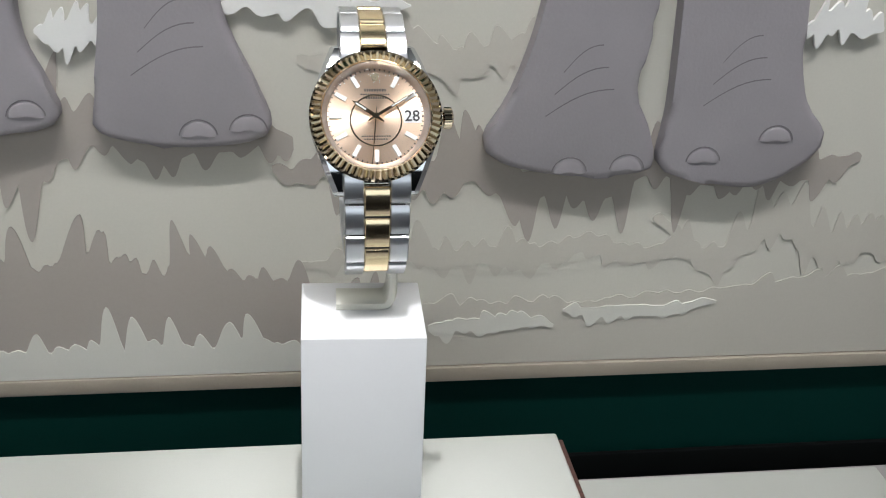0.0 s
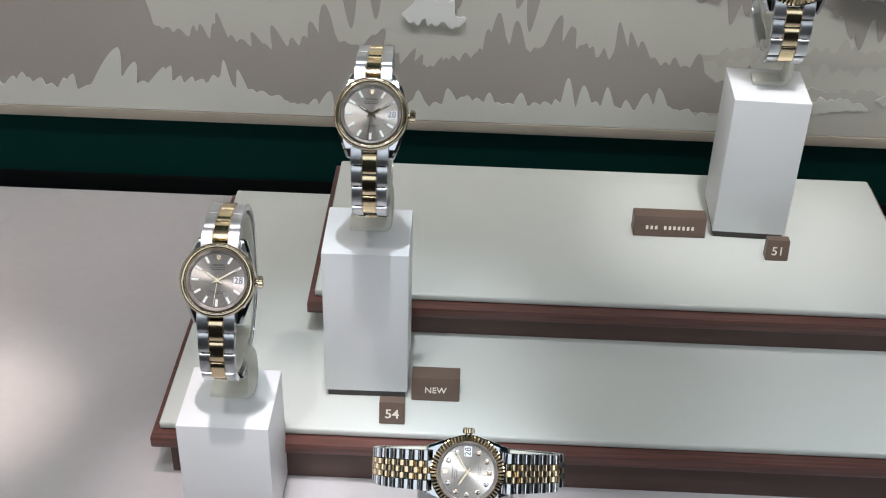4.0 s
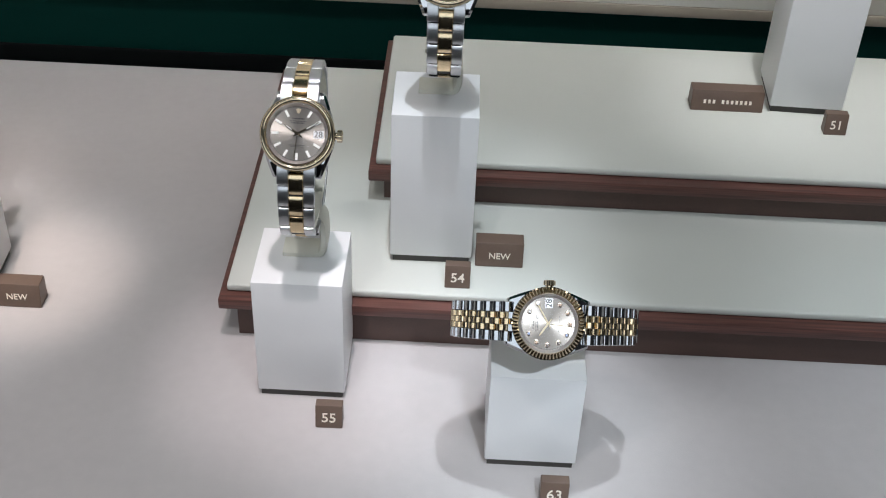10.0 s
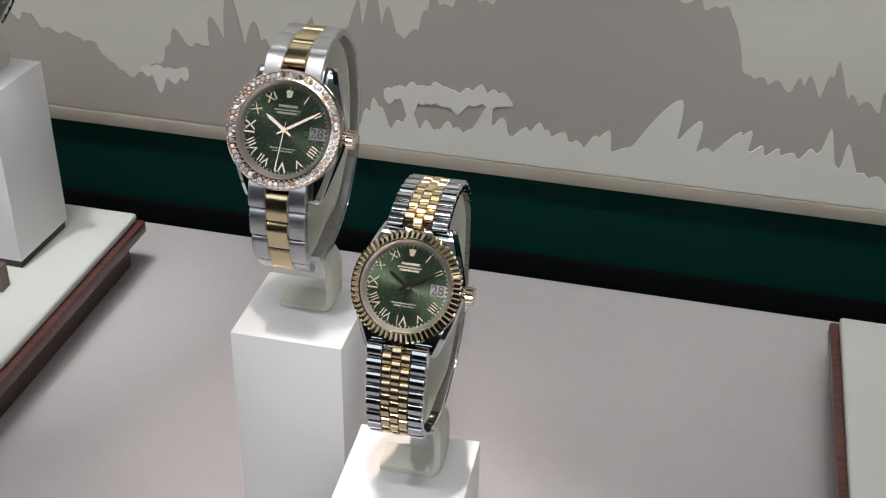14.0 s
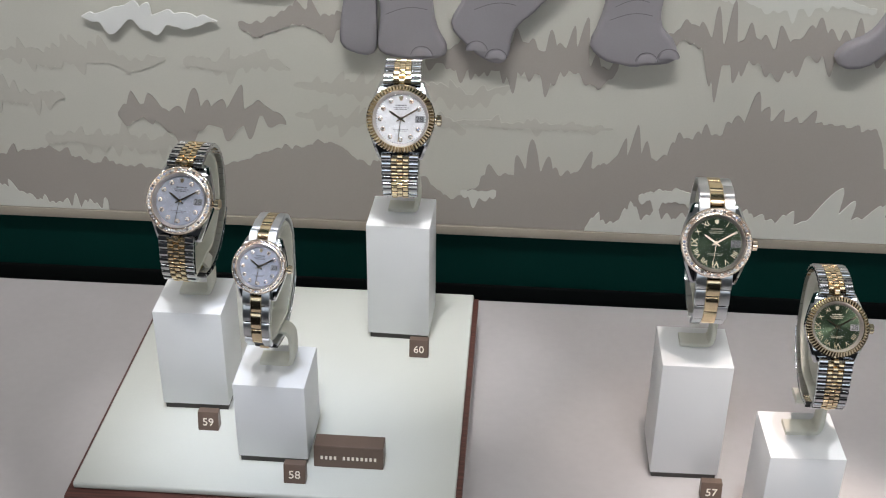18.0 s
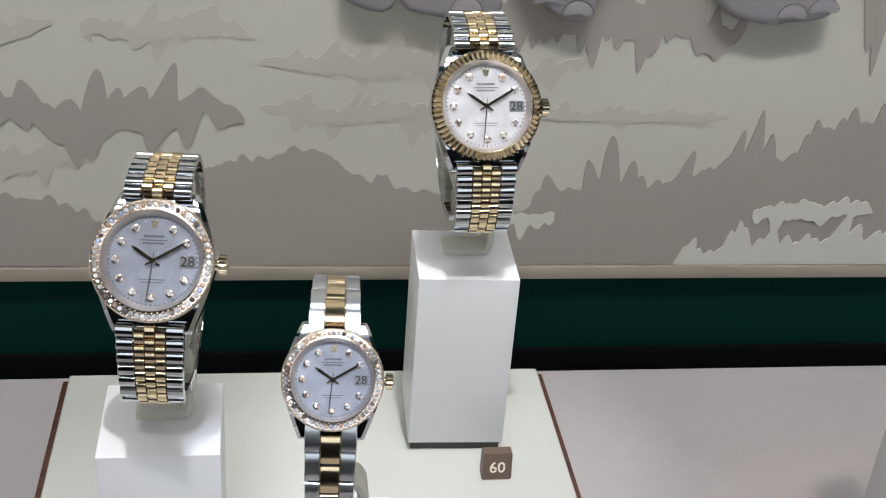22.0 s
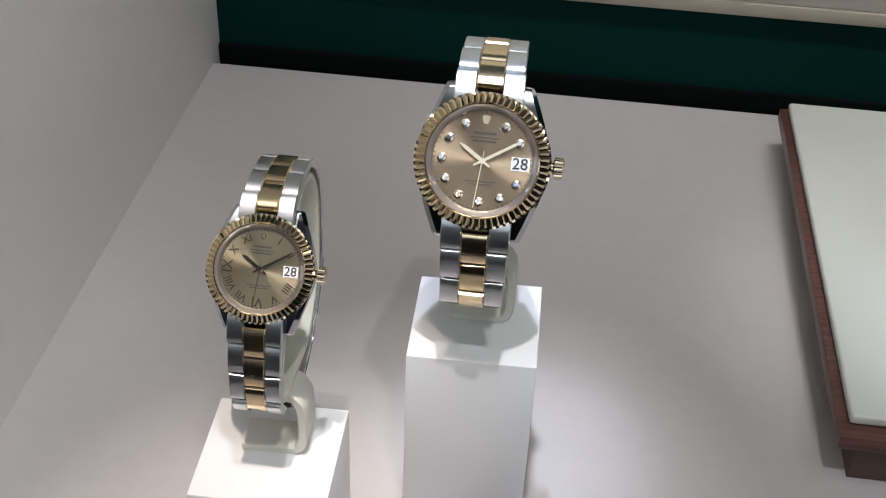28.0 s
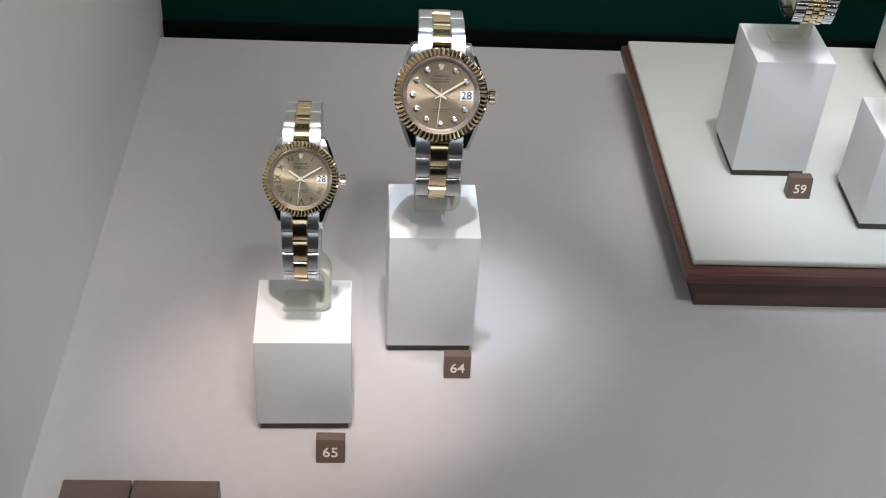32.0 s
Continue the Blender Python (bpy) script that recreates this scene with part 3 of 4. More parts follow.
# elephant feet and trunks, padded
FEET = (
    ("elephant_foot", ((97.3, 27), (97.2, 22), (96.3, 19.2), (96.3, 18), (97.5, 17.2), (100, 17.0), (102.3, 17.1), (103.2, 17.7), (102.8, 19), (102, 21.4), (102.3, 27)), ((100.0, 17.3), (102.0, 17.6))),
    ("elephant_foot", ((105, 27), (104.9, 22), (104.5, 18.5), (104.6, 17.0), (107.5, 16.4), (110.3, 16.6), (111.1, 17.3), (110.5, 19), (109.3, 22), (109, 27)), ((108.3, 16.8), (110.2, 17.0))),
    ("elephant_foot", ((122, 27), (121.5, 22), (120.5, 18.5), (119.5, 16.6), (120.2, 15.6), (123, 15.0), (126, 15.1), (126.6, 15.7), (126.2, 17.2), (125.6, 18.7), (126.0, 22), (126.1, 27)), ((123.0, 15.1), (125.4, 15.2))),
    ("elephant_foot", ((126.9, 27), (127.0, 21), (127.0, 17.8), (126.8, 15.5), (127.9, 14.9), (131, 14.4), (133.3, 15.6), (133.8, 16.8), (132.8, 18.2), (132.2, 21), (131.9, 27)), ((128.6, 15.5), (131.6, 16.4))),
    ("elephant_trunk", ((137.4, 27), (138.2, 20), (138.8, 15), (139.5, 13.6), (141, 13.4), (143, 15), (143.4, 20), (143, 27)), ()),
    ("elephant_foot", ((42, 27), (41.8, 23), (41.5, 20.5), (41.7, 19.3), (43.7, 19.0), (43.9, 22), (43.8, 27)), ()),
    ("elephant_foot", ((44.1, 27), (44.2, 22), (44.1, 19.2), (46.5, 18.7), (48.2, 18.9), (48.5, 19.6), (47.7, 21.5), (47.2, 27)), ((46.9, 18.9),)),
    ("elephant_foot", ((51, 27), (49.6, 23), (48.8, 21.3), (49.4, 20.3), (50.8, 19.0), (52, 18.6), (52.6, 19.2), (53, 21), (55, 23.2), (58, 27)), ((50.5, 19.4), (51.8, 18.9))),
    ("elephant_foot", ((58.9, 27), (58.7, 23), (58.2, 21), (57.9, 20), (59, 19.0), (61, 18.8), (63, 19.0), (63.6, 19.6), (63.2, 20.6), (62.3, 22), (62.6, 27)), ((61.6, 19.0), (63.0, 19.3))),
    ("elephant_trunk", ((78, 27), (77, 24), (75.8, 21.6), (74.3, 20.7), (73.7, 19.8), (74.4, 19.1), (76, 19.4), (77.8, 21.5), (79.5, 24), (80.5, 27)), ()),
    ("elephant_foot", ((34.2, 27), (34.0, 24.6), (34.6, 23.7), (37.0, 23.5), (38.6, 23.9), (38.2, 25.2), (38.0, 27)), ((35.6, 23.8), (37.4, 23.9))),
    ("elephant_foot", ((86.0, 27), (85.6, 25.0), (86.4, 24.2), (89.0, 24.1), (90.2, 24.8), (89.8, 27)), ((87.4, 24.3), (89.1, 24.5))),
)
for name, outline, nails in FEET:
    leg = [(p.x, p.y) for p in smooth_line(outline, 0.45)]
    limb = padded(name, leg, 0.0085, 0.0035, HIDE, "padded lilac-grey relief")
    for x, z in nails:
        nail = bmesh.new()
        hub = nail.verts.new((0, -0.0009, 0.0010))
        rows = [[nail.verts.new((r * math.cos(a), -h, r * 0.95 * math.sin(a))) for r, h in ((0.0035, 0.0008), (0.0056, 0.0005), (0.0066, 0.0001), (0.0070, -0.0012))] for a in [math.pi * k / 16 for k in range(17)]]
        for a, b in zip(rows, rows[1:]):
            nail.faces.new((hub, a[0], b[0]))
            for k in range(3):
                nail.faces.new((a[k], a[k + 1], b[k + 1], b[k]))
        toe = part("toe_nail", nail, NAIL, limb, at=pose(x * C, -0.0108, z * C + 0.0012), angle=60)
        # thin dark arc in place of the shaded groove round the nail
        groove = bmesh.new()
        rows = [[groove.verts.new((r * math.cos(a), y, r * 0.95 * math.sin(a))) for r, y in ((0.0070, -0.0004), (0.0074, -0.0004), (0.0074, 0.0012))] for a in [math.pi * (k + 0.6) / 16 for k in range(16)]]
        for a, b in zip(rows, rows[1:]):
            for k in range(2):
                groove.faces.new((a[k], a[k + 1], b[k + 1], b[k]))
        part("nail_groove_shade", groove, CREASE_SHADE, toe)
    if nails:
        mid = sum(x for x, _ in outline) / len(outline)
        for k in range(3):
            wide = 0.027 - 0.006 * k
            line = [Vector((mid * C - 0.004 + wide * (t - 0.5), (nails[0][1] + 3.0 + 0.9 * k) * C + 0.004 * math.sin(t * 2.6) + 0.009 * (t - 0.5) * (1 if mid > 104 else 0.2))) for t in [i / 8 for i in range(9)]]
            crease = bmesh.new()
            rows = [[crease.verts.new((p.x, -0.01092, p.y + d)) for d in (-0.00025, 0.00025)] for p in line]
            for a, b in zip(rows, rows[1:]):
                crease.faces.new((a[0], b[0], b[1], a[1]))
            got = bmesh.ops.extrude_face_region(crease, geom=list(crease.faces))
            for v in got["geom"]:
                if isinstance(v, bmesh.types.BMVert):
                    v.co.y += 0.0008
            part("skin_crease_shade", crease, CREASE_SHADE, limb)


# ---- trays ----
def tray(x0, x1, y0, y1, z0, z, label):
    """A leather pad on a wooden board that stands on a recessed base."""
    ob = thing("display_tray", pose((x0 + x1) / 2, (y0 + y1) / 2, z0), label, "tray", "display trays")
    w, d, h = (x1 - x0) / 2, (y1 - y0) / 2, z - z0
    part("leather_pad", slab(-w, w, -d, d, h - 0.0042, h, 0.0012, 3), LEATHER, ob, "cream leather pad")
    part("wooden_board", slab(-w - 0.0034, w + 0.0034, -d - 0.0061, d + 0.0015, h - 0.0105, h - 0.0044, 0.0007), WOOD, ob, "dark mahogany board")
    part("base", slab(-w + 0.0045, w - 0.0045, -d - 0.0010, d - 0.004, 0.0002, h - 0.0107), RISER, ob, "dark brown base")
    return ob


TA, TL, TU = 0.0286, 0.0301, 0.0542
tray(0.2964, 0.5092, -0.254, -0.0401, 0, TA, "square cream leather tray with mahogany edge on the floor")
tray(0.839, 1.3655, -0.2584, -0.0444, 0, TL, "wide lower cream leather tray with mahogany edge")
tray(0.9043, 1.2227, -0.1795, -0.0446, TL, TU, "smaller upper cream tray stacked on the wide tray")


# ---- plinths ----
def plinth(x, front, yaw, h, z, label):
    ob = thing("display_plinth", pose(x, front + 0.02, z, 0, 0, math.degrees(yaw)), label, "plinth", "white watch plinths")
    part("body", slab(-0.02, 0.02, -0.02, 0.02, 0.0039, h, 0.0005), WHITE, ob, "smooth white lacquered block")
    part("foot", slab(-0.0188, 0.0188, -0.0188, 0.0188, 0.0, 0.0040), PLINTH_FOOT, ob, "dark recessed foot")
    return ob


# ---- watches ----
def link_mesh(name, w, l, t, mat, arch=0.12):
    """One bracelet piece: a gently arched top with worn ends, its sides broken by a small chamfer."""
    bm = bmesh.new()
    prof = [(-0.5, -0.5), (-0.5, 0.32 - arch * 1.6), (-0.47, 0.44 - arch * 1.2)]
    prof += [(y, 0.5 - arch * (2 * y) ** 2) for y in (-0.36, -0.18, 0.0, 0.18, 0.36)]
    prof += [(0.47, 0.44 - arch * 1.2), (0.5, 0.32 - arch * 1.6), (0.5, -0.5)]
    rows = [[bm.verts.new((x * w, y * l, z * t - (drop * t if z > 0 else 0))) for y, z in prof] for x, drop in ((-0.5, 0.16), (-0.455, 0.0), (0.455, 0.0), (0.5, 0.16))]
    n = len(prof)
    for p, q in zip(rows, rows[1:]):
        for k in range(n):
            bm.faces.new((p[k], q[k], q[(k + 1) % n], p[(k + 1) % n]))
    bm.faces.new(rows[0])
    bm.faces.new(rows[-1])
    return mesh_from(bm, name, mat, 28)


def stations(line, pitch, first):
    """Places and headings along a line at even steps."""
    out, left = [], first
    for a, b in zip(line, line[1:]):
        d = (b - a).length
        while left <= d and d > 0:
            out.append((a + (b - a) * (left / d), (b - a) / d))
            left += pitch
        left -= d
    return out


def case_mesh(R):
    """The middle of a watch: a barrel that runs out into four square-cut lugs, with a polished edge."""
    bm = bmesh.new()
    rows, n = [], 28
    for i in range(n + 1):
        u = -1 + 2 * i / n
        y = u * 1.15 * R
        half = R * (1.0 - 0.365 * abs(u) ** 1.35)
        top, low = -0.092 * R - 0.20 * R * abs(u) ** 2.4, -0.40 * R - 0.16 * R * abs(u) ** 2
        e, drop = 0.075 * R, 0.055 * R
        rows.append([bm.verts.new((x, y, z)) for x, z in ((-half * 0.96, low), (-half, low + 0.08 * R), (-half, top - drop), (-half + e, top), (half - e, top), (half, top - drop), (half, low + 0.08 * R), (half * 0.96, low))])
    for a, b in zip(rows, rows[1:]):
        for k in range(8):
            bm.faces.new((a[k], b[k], b[(k + 1) % 8], a[(k + 1) % 8]))
    ends = [bm.faces.new(rows[0]), bm.faces.new(rows[-1])]
    bmesh.ops.bevel(bm, geom=[e for f in ends for e in f.edges], offset=0.035 * R, segments=2, profile=0.5, affect="EDGES")
    return bm


def bezel_part(R, kind, metal, watch):
    if kind == "fluted":
        count = 62

        def groove(n, k, r, z):
            deep = 0.042 * R if n % 2 else 0.0
            return (r - deep * 0.2, z - deep) if 1 < k < 4 else (r, z)

        prof = [(R, -0.08 * R), (R, 0.008 * R), (0.975 * R, 0.036 * R), (0.85 * R, 0.115 * R), (0.83 * R, 0.12 * R), (0.805 * R, 0.06 * R)]
        return part("bezel", spun(prof, count * 2, groove), metal, watch, "fluted polished gold bezel", angle=8)
    if kind == "smooth":
        prof = [(R, -0.08 * R)] + [(R * (0.905 + 0.095 * math.cos(a)), R * (0.0 + 0.12 * math.sin(a))) for a in [math.pi * k / 10 for k in range(11)]] + [(0.80 * R, 0.03 * R)]
        return part("bezel", spun(prof, 96), metal, watch, "smooth domed polished gold bezel", angle=60)
    prof = [(R, -0.08 * R), (R, 0.03 * R), (0.97 * R, 0.06 * R), (0.84 * R, 0.075 * R), (0.82 * R, 0.085 * R), (0.805 * R, 0.05 * R)]
    ring = part("bezel", spun(prof, 96), GEM_SETTING, watch, "pale gold bezel set with clear stones")
    g = spun([(0.0, 0.30), (0.55, 0.30), (1.0, 0.0), (0.6, -0.4), (0.0, -0.6)], 8)
    for v in g.verts:
        v.co *= 0.043 * R
    gem = mesh_from(g, "stone", GEM, 10)
    count = 60
    tilt = random.Random(count)
    for k in range(count):
        a = 2 * math.pi * k / count
        part("stone", gem, GEM, ring, at=pose(0.905 * R * math.cos(a), 0.905 * R * math.sin(a), 0.085 * R, tilt.uniform(-20, 20), tilt.uniform(-20, 20), math.degrees(a) + tilt.uniform(0, 40)))
    grain = spun([(0.0, 0.030 * R), (0.014 * R, 0.024 * R), (0.020 * R, 0.0)], 6)
    grain = mesh_from(grain, "prong", GEM_SETTING)
    for k in range(count):
        a = 2 * math.pi * (k + 0.5) / count
        for r in (0.852, 0.958):
            part("prong", grain, None, ring, at=pose(r * R * math.cos(a), r * R * math.sin(a), 0.070 * R))
    return ring


ROMAN = ("XII", "I", "II", "III", "IIII", "V", "VI", "VII", "VIII", "IX", "X", "XI")


def wristwatch(R, at, bracelet, bezel, dial, marks, metal, label, up, down, date="white", sub_ring=False):
    w = thing("wristwatch", at, label, "watch", "wristwatches on display")
    part("case", case_mesh(R), STEEL, w, "polished steel case", angle=30)
    part("case_back", disc(0.86 * R, -0.58 * R, -0.38 * R, 40), BRUSHED, w)
    bezel_part(R, bezel, metal, w)
    part("inner_ring", spun([(0.812 * R, 0.085 * R), (0.79 * R, 0.06 * R), (0.728 * R, -0.036 * R), (0.724 * R, -0.06 * R)], 96), FLANGE, w, "pale brushed ring round the dial")
    face = part("dial", disc(0.785 * R, -0.07 * R, -0.045 * R, 96), DIALS[dial], w)
    z = -0.045 * R
    pale = dial in ("olive",)
    # hour marks
    stick = slab(-0.034 * R, 0.034 * R, -0.095 * R, 0.095 * R, 0, 0.022 * R, 0.006 * R, 1)
    stick = mesh_from(stick, "hour_mark", LUME)
    cup = spun([(0.0, 0.034 * R), (0.040 * R, 0.038 * R), (0.068 * R, 0.030 * R), (0.076 * R, 0.0)], 8)
    cup = mesh_from(cup, "hour_mark", GEM_SETTING, 15)
    spark = spun([(0.0, 0.55), (0.5, 0.5), (1.0, 0.1), (0.0, -0.3)], 8)
    for v in spark.verts:
        v.co *= 0.040 * R
    spark = mesh_from(spark, "stone", GEM, 10)
    for h in range(12):
        if h == 3 or h == 0:
            continue
        a = math.radians(90 - 30 * h)
        px, py = math.cos(a), math.sin(a)
        turn = math.degrees(a) - 90
        if marks == "stick":
            part("hour_mark", stick, None, face, at=pose(0.60 * R * px, 0.60 * R * py, z, 0, 0, turn))
        elif marks == "gem":
            m = part("hour_mark", cup, None, face, at=pose(0.595 * R * px, 0.595 * R * py, z, 0, 0, turn))
            part("stone", spark, None, w, at=pose(0.595 * R * px, 0.595 * R * py, z + 0.036 * R, 0, 0, turn))
        else:
            letters = text_mesh(ROMAN[h], (0.25 if h in (6, 9) else 0.195) * R, NUMERAL_DARK if dial == "champagne" else NUMERAL, 0.00012)
            part("hour_mark", letters, None, face, at=pose(0.595 * R * px, 0.595 * R * py, z + 0.01 * R, 0, 0, turn))
    # the emblem at twelve and the printed lines, as plain shapes
    emblem = bmesh.new()
    base = [emblem.verts.new((x * R, (0.60 + y) * R, z + 0.012 * R)) for x, y in ((-0.035, -0.06), (0.035, -0.06), (0.065, 0.05), (0.0, 0.07), (-0.065, 0.05))]
    low = [emblem.verts.new((v.co.x, v.co.y, z)) for v in base]
    emblem.faces.new(base)
    for k in range(5):
        emblem.faces.new((base[k], base[(k + 1) % 5], low[(k + 1) % 5], low[k]))
    part("emblem", emblem, NUMERAL, face)
    ink = INK_PALE if pale else INK
    for y, half, tall in ((0.40, 0.16, 0.020), (0.335, 0.22, 0.011), (0.285, 0.18, 0.017), (-0.30, 0.22, 0.009), (-0.345, 0.18, 0.009)):
        rng = random.Random(int(half * 1000))
        x = -half
        while x < half - 0.01:
            l = rng.uniform(0.018, 0.030)
            part("printed_bar", slab(x * R, min(half, x + l) * R, (y - tall) * R, (y + tall) * R, z, z + 0.003 * R), ink, face)
            x += l + 0.014
    if sub_ring:
        part("sub_dial_ring", spun([(0.395 * R, z), (0.395 * R, z + 0.012 * R), (0.375 * R, z + 0.012 * R), (0.375 * R, z)], 72), metal, face, "off-centre ring on the dial", at=pose(0, -0.06 * R, 0))
    track = bmesh.new()
    for k in range(60):
        a = math.radians(6 * k)
        out, side = Vector((math.cos(a), math.sin(a), 0)), Vector((-math.sin(a), math.cos(a), 0))
        half = (0.007 if k % 5 else 0.012) * R
        rows = [[track.verts.new(out * r * R + side * d + Vector((0, 0, zz))) for r, d in ((0.695, -half), (0.726, -half), (0.726, half), (0.695, half))] for zz in (z, z + 0.003 * R)]
        track.faces.new(rows[1])
        for n in range(4):
            track.faces.new((rows[0][n], rows[0][(n + 1) % 4], rows[1][(n + 1) % 4], rows[1][n]))
    part("minute_track", track, ink, face)
    # pointers at ten past ten
    for name, deg, long, wide, lift, mat in (("hour_pointer", 146, 0.42, 0.029, 0.030, metal), ("minute_pointer", 31, 0.66, 0.023, 0.042, metal), ("second_pointer", 264, 0.70, 0.007, 0.052, metal)):
        bm = bmesh.new()
        pts = [(-0.14, wide * 0.5), (0.05, wide), (long * 0.8, wide * 0.9), (long, 0.004)]
        vs = [bm.verts.new((x * R, s * R, zz * R)) for zz in (0.0, 0.010) for x, s in pts + [(x, -s) for x, s in reversed(pts)]]
        n = 8
        bm.faces.new(vs[:n])
        bm.faces.new(vs[n:])
        for k in range(n):
            bm.faces.new((vs[k], vs[(k + 1) % n], vs[n + (k + 1) % n], vs[n + k]))
        pointer = part(name, bm, mat, face, at=pose(0, 0, z + lift * R, 0, 0, deg))
        if name != "second_pointer" and marks == "stick":
            part("pointer_filling", slab(long * 0.42 * R, long * 0.86 * R, -wide * 0.42 * R, wide * 0.42 * R, 0.008 * R, 0.013 * R), LUME, pointer, "pale filling")
    part("pinion", disc(0.045 * R, z, z + 0.07 * R, 20), metal, face)
    # date window at three
    pane = DATE_WHITE if date == "white" else DATE_BLACK
    part("date_window", slab(0.42 * R, 0.69 * R, -0.100 * R, 0.100 * R, z, z + 0.006 * R), pane, face)
    part("date_number", text_mesh("28", 0.235 * R, INK, 0.00005), None, face, at=pose(0.55 * R, -0.002 * R, z + 0.010 * R))
    glass = part("crystal", spun([(0.0, 0.112 * R), (0.79 * R, 0.112 * R), (0.803 * R, 0.102 * R), (0.803 * R, 0.092 * R), (0.0, 0.092 * R)], 64), CRYSTAL, w, "clear crystal", angle=60)
    glass.visible_shadow = False
    lens = part("date_lens", spun([(0.0, 0.060 * R), (0.06 * R, 0.056 * R), (0.11 * R, 0.044 * R), (0.148 * R, 0.024 * R), (0.162 * R, 0.0), (0.0, -0.002 * R)], 40), CRYSTAL, w, "magnifying bubble over the date", at=pose(0.57 * R, 0, 0.117 * R), angle=60)
    lens.visible_shadow = False
    # winding crown
    part("winding_crown", spun([(0.0, 0.20 * R), (0.12 * R, 0.20 * R), (0.165 * R, 0.175 * R), (0.17 * R, 0.06 * R), (0.10 * R, 0.04 * R), (0.10 * R, -0.08 * R)], 48, lambda n, k, r, zz: (r * (0.92 if n % 4 < 2 and 1 < k < 4 else 1), zz)), metal, w, "fluted gold winding crown", at=pose(0.985 * R, 0, -0.20 * R, 0, 90, 0), angle=20)
    # bracelet
    upper = smooth_line(((1.03 * R, -0.10 * R), (1.27 * R, -0.19 * R), (up - 0.0045, -0.010), (up + 0.0005, -0.022), (up - 0.0042, -0.0385), (up - 0.0195, -0.0515), (0.0, -0.0562), (-0.018, -0.0532), (-0.032, -0.044), (-0.039, -0.032)), 0.001)
    lower = smooth_line(((-1.03 * R, -0.10 * R), (-1.27 * R, -0.19 * R), (-down + 0.009, -0.0085), (-down + 0.002, -0.0145), (-down, -0.0205)), 0.001)
    wide = (1.10 if bracelet == "five" else 1.02) * R
    if bracelet == "three":
        pitch, thick = 0.0098 * (0.75 + 0.25 * R / 0.019), 0.0025
        outer = link_mesh("outer_link", wide * 0.300, pitch * 0.965, thick, BRUSHED, 0.18)
        inner = link_mesh("centre_link", wide * 0.390, pitch * 0.965, thick * 1.12, LINK_GOLD, 0.17)
        across = ((-0.348, outer, 0), (0.0, inner, 0.42), (0.348, outer, 0))
    else:
        pitch, thick = 0.0043 * (0.75 + 0.25 * R / 0.019), 0.0026
        outer = link_mesh("outer_link", wide * 0.262, pitch * 0.95, thick, STEEL, 0.26)
        inner = link_mesh("centre_link", wide * 0.150, pitch * 0.95, thick * 1.05, LINK_GOLD, 0.24)
        across = ((-0.367, outer, 0), (-0.155, inner, 0.5), (0.0, inner, 0), (0.155, inner, 0.5), (0.367, outer, 0))
    part("bracelet_core", band([p for p in upper[6:]], wide * 0.80, 0.0010), LINK_GAP, w)
    part("bracelet_core", band([p for p in lower[6:]], wide * 0.84, 0.0010), LINK_GAP, w)
    for line, sign in ((upper, 1), (lower, -1)):
        for x, me, shift in across:
            for n, (p, t) in enumerate(stations(line, pitch, pitch * (0.10 + shift if bracelet == "three" else 0.45 + shift))):
                taper = 1.0 - 0.14 * min(1.0, n * pitch / 0.05)
                ty = Vector((0, t.x, t.y))
                tz = Vector((0, -t.y, t.x)) * sign
                tx = ty.cross(tz)
                m = Matrix((tx * taper, ty, tz)).transposed().to_4x4()
                m.translation = Vector((x * wide * taper, p.x, p.y))
                part(me.name.split(".")[0], me, None, w, at=m)
    # folding clasp on the back of the bracelet
    clasp = [p for p in upper if p.y < -0.030 and p.x < 0.006]
    if len(clasp) > 4:
        off = [p + Vector((-0.0004, -0.0022)) for p in clasp]
        part("clasp", band(off, wide * 0.86, 0.0012), STEEL, w, "polished steel folding clasp")
    return w


